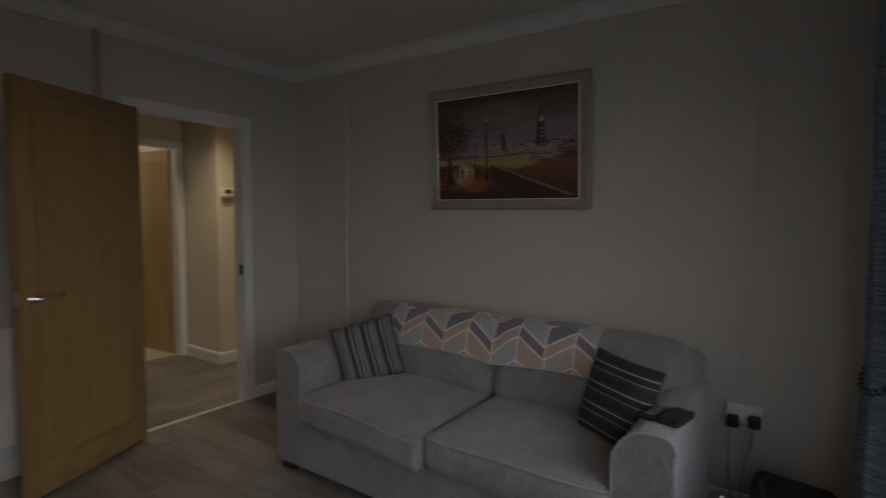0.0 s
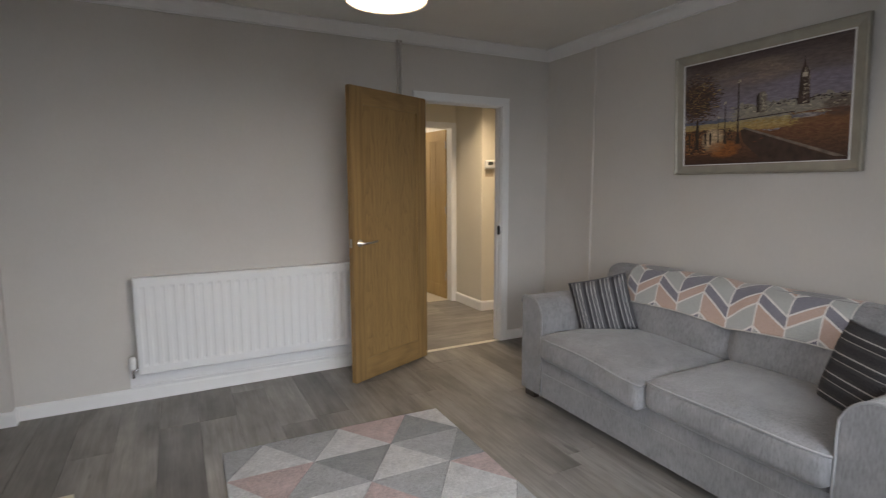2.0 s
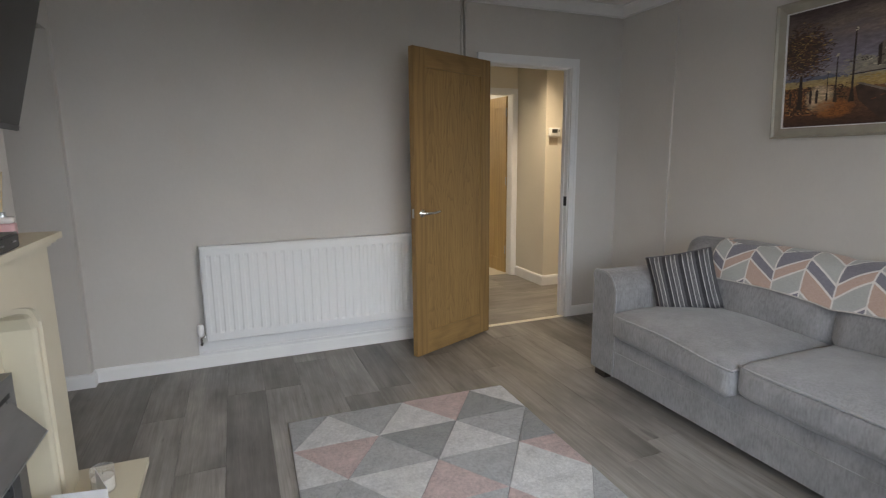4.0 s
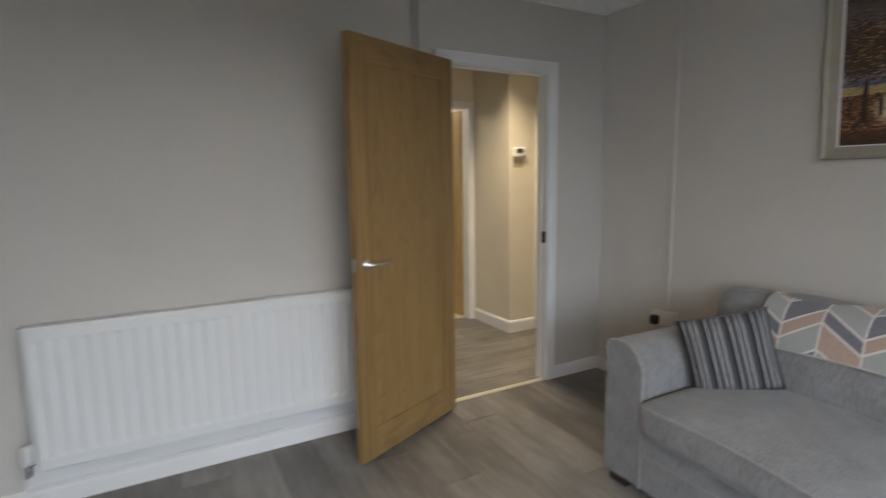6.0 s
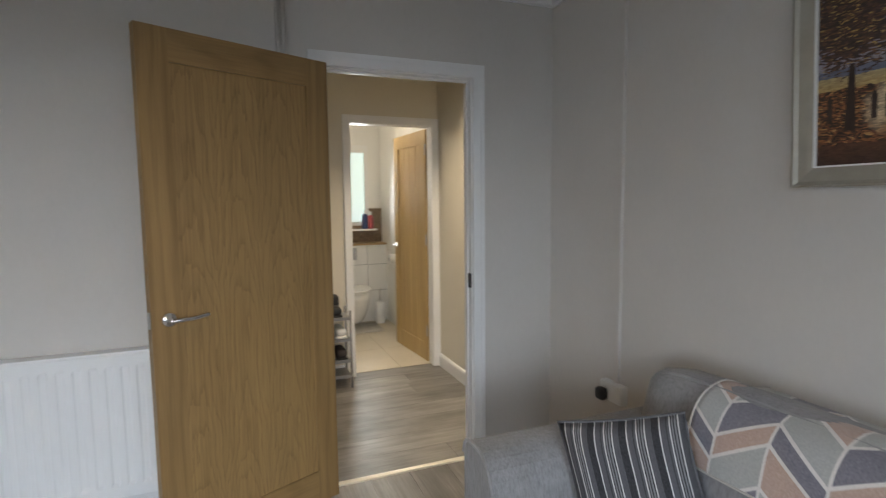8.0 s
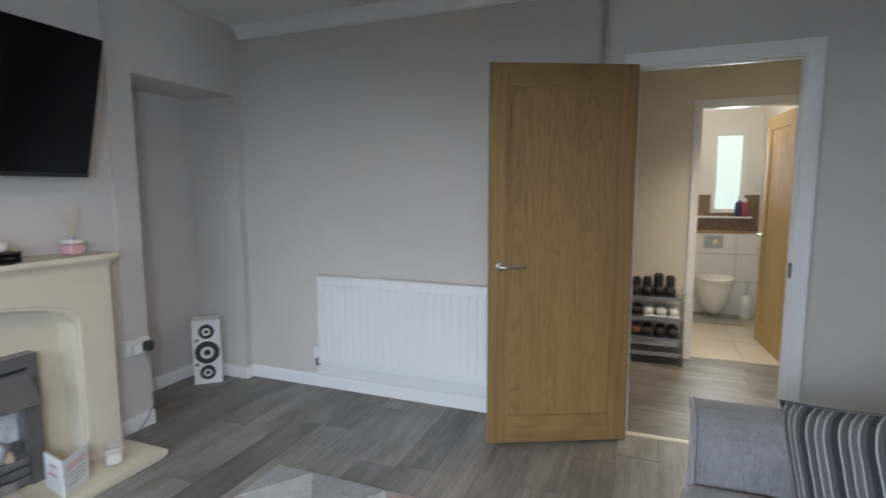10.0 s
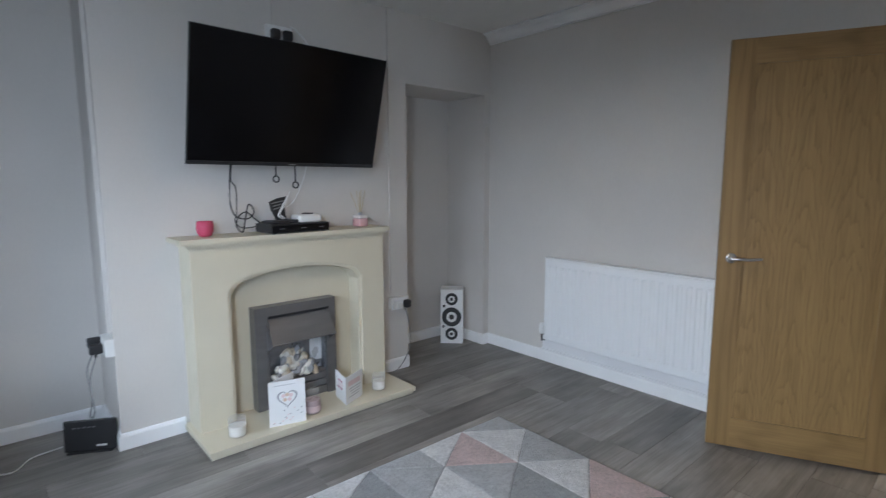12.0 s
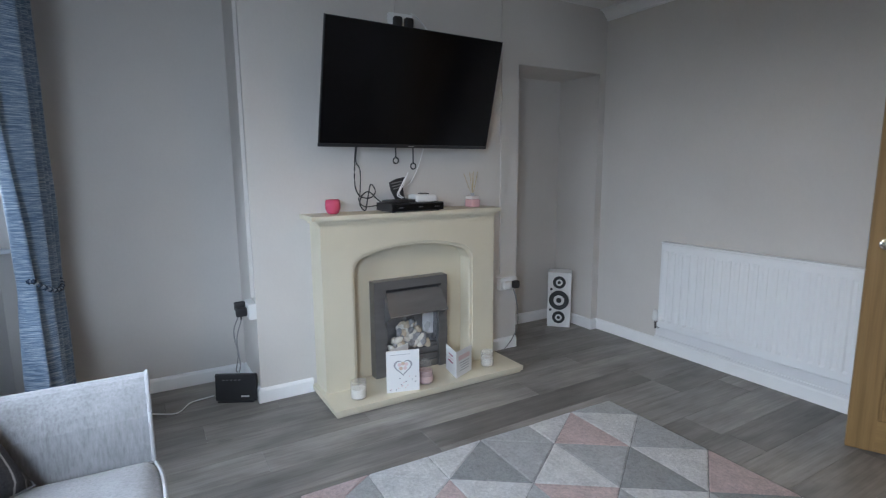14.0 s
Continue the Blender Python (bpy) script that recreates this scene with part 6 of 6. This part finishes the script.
# ---- bathroom ----
structure("wall_bath", boxes((2.10, 2.20, 5.64, 7.70, 0, T), (3.78, 3.88, 5.64, 7.70, 0, T), (2.20, 3.30, 7.58, 7.70, 0, T), (3.63, 3.78, 7.58, 7.70, 0, T), (3.30, 3.63, 7.58, 7.70, 0, 1.10), (3.30, 3.63, 7.58, 7.70, 2.03, T)), TILEW, "white tiled bathroom wall round a narrow window", "wall")
structure("ceiling_bath", box(2.1, 3.9, 5.64, 7.7, 2.40, 2.48), CEIL, "plain white bathroom ceiling", "ceiling")
# assumed fitting above the door head, out of view, to go with the fill
bl = thing("ceiling_light", "assumed round ceiling light in the bathroom, out of view", "ceiling light", at(3.1, 6.5, 2.40))
part("diffuser", lathe([(0.11, 0), (0.11, -0.03), (0.07, -0.06), (0, -0.065)], (3.1, 6.5, 2.40), 24), SHADE, bl, "glowing diffuser")
bw = thing("window_4", "narrow frosted bathroom window with a white frame", "window", kind="structure")
part("window_frame", boxes((3.30, 3.345, 7.58, 7.64, 1.10, 2.03), (3.585, 3.63, 7.58, 7.64, 1.10, 2.03), (3.345, 3.585, 7.58, 7.64, 1.10, 1.145), (3.345, 3.585, 7.58, 7.64, 1.945, 2.03)), WHITE, bw)
part("pane", box(3.345, 3.585, 7.60, 7.61, 1.145, 1.945), FROST, bw, "daylit frosted pane")
part("boxing", box(2.20, 3.78, 7.36, 7.58, 0, 0.885), TILEW, None)
bpy.data.objects["boxing"]["kind"] = "structure"
tagged(bpy.data.objects["boxing"], "white tiled boxing behind the toilet", "boxing")
tagged(part("tile_joint", boxes((2.20, 3.78, 7.358, 7.36, 0.66, 0.664), (2.20, 3.78, 7.358, 7.36, 0.36, 0.364), (3.10, 3.104, 7.358, 7.36, 0, 0.66), (3.55, 3.554, 7.358, 7.36, 0.36, 0.885)), GREYCABLE, None), "thin grey grout joints of the wall tiles", "grout", kind="structure")
structure("trim_mosaic", boxes((2.20, 3.30, 7.565, 7.58, 0.905, 1.30), (3.63, 3.78, 7.565, 7.58, 0.905, 1.30), (3.30, 3.63, 7.565, 7.58, 0.905, 1.10)), MOSAIC, "brown mosaic tile band behind the shelf", "tiles")
structure("trim_boxing_top", box(2.20, 3.78, 7.345, 7.565, 0.885, 0.905), plain("oak_edge", (0.36, 0.24, 0.12), 0.4), "wood-edged boxing top", "ledge")
structure("trim_shelf", box(3.14, 3.70, 7.45, 7.565, 1.045, 1.065), WHITE, "white window shelf", "shelf")
for x, c, h in ((3.565, (0.03, 0.05, 0.14), 0.22), (3.63, (0.35, 0.06, 0.07), 0.20)):
    tb = thing("toiletry_bottle", "small coloured toiletry bottle on the bathroom shelf", "bottle", at(x, 7.50, 1.065), "bottles on the shelf")
    part("body", lathe([(0, 0), (0.034, 0), (0.036, 0.01), (0.036, h * 0.7), (0.018, h * 0.8), (0, h * 0.8)], (x, 7.50, 1.065), 16), plain("bottle_plastic", c, 0.35), tb, smooth=True)
    part("cap", lathe([(0.015, h * 0.8), (0.015, h), (0, h)], (x, 7.50, 1.065), 12), TRUNK, tb)
wc = thing("toilet", "white wall-hung toilet with closed lid", "toilet", at(3.33, 7.36, 0.06))
bowl = bmesh.new()
rings = []
for z, k, yb in ((0.06, 0.45, 7.02), (0.10, 0.62, 6.95), (0.20, 0.80, 6.87), (0.34, 0.96, 6.83), (0.40, 1.0, 6.82)):
    w, ln = 0.18 * k, 7.36 - yb
    ring = [bowl.verts.new((3.33 + w * math.sin(a), yb + ln * 0.5 - ln * 0.5 * math.cos(a) if abs(a) < 1.6 else 7.36, z)) for a in [math.pi * (i / 12 - 0.5) for i in range(13)]]
    ring = [bowl.verts.new((3.33 - w, 7.36, z))] + ring + [bowl.verts.new((3.33 + w, 7.36, z))]
    for i, v in enumerate(ring[1:-1]):
        a = math.pi * (i / 12 - 0.5)
        v.co.y = yb + ln * 0.55 * (1 - math.cos(a))
    rings.append(ring)
for a, b in zip(rings, rings[1:]):
    for i in range(len(a) - 1):
        bowl.faces.new((a[i], a[i + 1], b[i + 1], b[i]))
bowl.faces.new(rings[0])
bowl.faces.new(rings[-1][::-1])
bmesh.ops.recalc_face_normals(bowl, faces=bowl.faces[:])
part("bowl", bowl, CERAMIC, wc, smooth=True)
lid_out = [(3.33 + 0.185 * math.sin(a), 6.81 + 0.30 * (1 - math.cos(a))) for a in [math.pi * (i / 14 - 0.5) for i in range(15)]] + [(3.50, 7.28), (3.16, 7.28)]
part("seat", prism(lid_out, "z", 0.405, 0.422), CERAMIC, wc, bev=0.004)
part("lid", prism(lid_out, "z", 0.425, 0.448), CERAMIC, wc, bev=0.006)
part("flush_plate", box(3.235, 3.425, 7.352, 7.36, 0.72, 0.86), STEEL, wc, "brushed steel flush plate", bev=0.003)
part("flush_button", lathe([(0.03, 0), (0.03, 0.004), (0, 0.005)], n=16), CHROME, wc, at_world=False).matrix_basis = wc.matrix_basis.inverted() @ Matrix.Translation((3.35, 7.352, 0.79)) @ pose(0, 0, 0, 90)
br = thing("toilet_brush", "white toilet brush holder beside the toilet", "brush", at(3.655, 7.24, 0))
part("holder", lathe([(0, 0), (0.052, 0), (0.055, 0.01), (0.050, 0.24), (0.046, 0.24), (0, 0.2)], (3.655, 7.24, 0), 20), CERAMIC, br, smooth=True)
part("handle", tube([(3.655, 7.24, 0.2), (3.655, 7.24, 0.40)], 0.008, 8), CHROME, br)
tr = thing("toilet_roll", "white toilet roll on a chrome wall holder", "toilet roll", at(3.72, 6.85, 0.77))
part("roll", prism([(6.85 + 0.052 * math.cos(i * math.pi / 10), 0.77 + 0.052 * math.sin(i * math.pi / 10)) for i in range(20)], "x", 3.665, 3.765), CARD, tr)
part("core", prism([(6.85 + 0.018 * math.cos(i * math.pi / 6), 0.77 + 0.018 * math.sin(i * math.pi / 6)) for i in range(12)], "x", 3.660, 3.668), STEEL, tr)
part("holder", tube([(3.78, 6.85, 0.80), (3.74, 6.85, 0.80), (3.72, 6.85, 0.77), (3.655, 6.85, 0.77)], 0.006, 8), CHROME, tr)
mat_ = thing("bath_mat", "pale bath mat in front of the toilet", "mat", at(3.2, 6.99, 0.004))
part("pile", soft_box(2.85, 3.60, 6.82, 7.20, 0.002, 0.018, 0.007, n=8), pile("cream_pile", (0.66, 0.63, 0.57)), mat_, smooth=True)
oak_door("door", "open grooved oak bathroom door with a chrome lever", pose(3.655, 5.655, 0.006, 0, 0, 95.0), 0.715, 1.965, grooves=4)

# ---- rug ----


def rug():
    x0, w, yt, h, rows = 0.0, 1.19, 0.0, 0.2865, 6
    r = thing("rug", "geometric rug of pale, grey and blush triangles", "rug", pose(0.992, 3.000, 0.0015, 0, 0, -1.1))
    part("backing", box(0.002, w - 0.002, -h * rows + 0.002, -0.002, 0, 0.0095), RUGBACK, r, at_world=False)
    b = w / 3
    known = ["mwmwpdw", "wpmdwmd", "mmwpmwp", "wdwmpwm", "lwpmdwm", "pmwdwmp"]
    for k in range(rows):
        t, u = -h * k, -h * (k + 1)
        tris = []
        # nodes on the upper and lower line of the row alternate by half a base
        if k % 2 == 0:
            top, low = [b / 2 + i * b for i in range(3)], [i * b for i in range(4)]
            tris.append([(0, t), (top[0], t), (0, u)])
            for i in range(3):
                tris.append([(top[i], t), (low[i + 1], u), (low[i], u)])
                if i < 2:
                    tris.append([(top[i], t), (top[i + 1], t), (low[i + 1], u)])
            tris.append([(top[2], t), (w, t), (w, u)])
        else:
            top, low = [i * b for i in range(4)], [b / 2 + i * b for i in range(3)]
            tris.append([(0, t), (low[0], u), (0, u)])
            for i in range(3):
                tris.append([(top[i], t), (top[i + 1], t), (low[i], u)])
                if i < 2:
                    tris.append([(top[i + 1], t), (low[i + 1], u), (low[i], u)])
            tris.append([(w, t), (w, u), (low[2], u)])
        for tri, c in zip(tris, known[k].replace("l", "w")):
            cx, cy = sum(p[0] for p in tri) / 3, sum(p[1] for p in tri) / 3
            g = 0.008
            def inset(p, d):
                v = Vector((cx - p[0], cy - p[1]))
                return (p[0] + v.x / v.length * d * 1.6, p[1] + v.y / v.length * d * 1.6)
            bm = bmesh.new()
            lo = [bm.verts.new((*inset(p, 0.0008), 0.008)) for p in tri]
            md = [bm.verts.new((*inset(p, 0.0022), 0.0125)) for p in tri]
            hi = [bm.verts.new((*inset(p, g), 0.0165)) for p in tri]
            for a, d in ((lo, md), (md, hi)):
                for i in range(3):
                    bm.faces.new((a[i], a[(i + 1) % 3], d[(i + 1) % 3], d[i]))
            bm.faces.new(hi)
            bmesh.ops.recalc_face_normals(bm, faces=bm.faces[:])
            part("triangle", bm, PILES[c], r, at_world=False)


rug()

# ---- floors, piece by piece ----
floor = structure("floor", box(-0.56, 3.80, -0.50, 4.00, -0.09, -0.006), SUB, "grey oak-effect plank floor in the living room", "floor")
floor_hall = structure("floor_hall", box(1.0, 4.70, 4.00, 5.60, -0.09, -0.006), SUB, "grey oak-effect plank floor in the hall", "floor")
plank_meshes = {}


def plank(parent, cx, cy, w, length, turn):
    key = (round(w, 3), round(length, 2))
    if key not in plank_meshes:
        bm = bmesh.new()
        a, b, e = w / 2 - 0.0006, length / 2 - 0.0006, 0.0012
        lo = [bm.verts.new((x, y, -0.005)) for x, y in ((-a, -b), (a, -b), (a, b), (-a, b))]
        md = [bm.verts.new((x, y, -0.0009)) for x, y in ((-a, -b), (a, -b), (a, b), (-a, b))]
        hi = [bm.verts.new((x, y, 0)) for x, y in ((-a + e, -b + e), (a - e, -b + e), (a - e, b - e), (-a + e, b - e))]
        for p, q in ((lo, md), (md, hi)):
            for i in range(4):
                bm.faces.new((p[i], p[(i + 1) % 4], q[(i + 1) % 4], q[i]))
        bm.faces.new(hi)
        me = bpy.data.meshes.new("plank")
        bm.normal_update()
        bm.to_mesh(me)
        bm.free()
        me.materials.append(PLANK)
        plank_meshes[key] = me
    ob = new("plank", plank_meshes[key])
    ob.parent = parent
    ob.matrix_basis = pose(cx, cy, 0, 0, 0, turn)


PW, PL = 0.203, 1.52
joint = {0: 1.01, 1: 3.30, 2: 1.22, 3: 1.95, 4: 3.47, 5: 2.30, 6: 3.20, 7: 3.23, 8: 2.75, 9: 3.60, 10: 3.26, 11: 2.10, 12: 2.20}
rnd = random.Random(11)
for c in range(-3, 19):
    xa = 0.098 + c * PW
    xb = min(xa + PW, 3.79)
    xa = max(xa, -0.55)
    if xb - xa < 0.02:
        continue
    y = joint.get(c, rnd.uniform(0, PL)) % PL - 2 * PL
    while y < 3.995:
        ya, yb = max(y, -0.49), min(y + PL, 3.995)
        if yb - ya > 0.02:
            plank(floor, (xa + xb) / 2, (ya + yb) / 2, xb - xa, yb - ya, 0)
        y += PL
for c in range(8):
    ya, yb = 4.002 + c * PW, min(4.002 + (c + 1) * PW, 5.60)
    if yb - ya < 0.02:
        continue
    x = 1.0 - rnd.uniform(0, PL)
    while x < 4.70:
        xa, xb = max(x, 1.0), min(x + PL, 4.70)
        if xb - xa > 0.02:
            plank(floor_hall, (xa + xb) / 2, (ya + yb) / 2, yb - ya, xb - xa, 90)
        x += PL
floor_bath = structure("floor_bath", box(2.2, 3.8, 5.60, 7.7, -0.09, -0.004), SUB, "cream tiled bathroom floor", "floor")
tile_mesh = box(-0.298, 0.298, -0.298, 0.298, -0.004, 0.001)
tme = bpy.data.meshes.new("tile")
tile_mesh.to_mesh(tme)
tile_mesh.free()
tme.materials.append(TILEF)
for i in range(3):
    for j in range(4):
        ob = new("tile", tme)
        ob.parent = floor_bath
        ob.matrix_basis = pose(2.5 + i * 0.6, 5.905 + j * 0.6 - 0.0, 0)
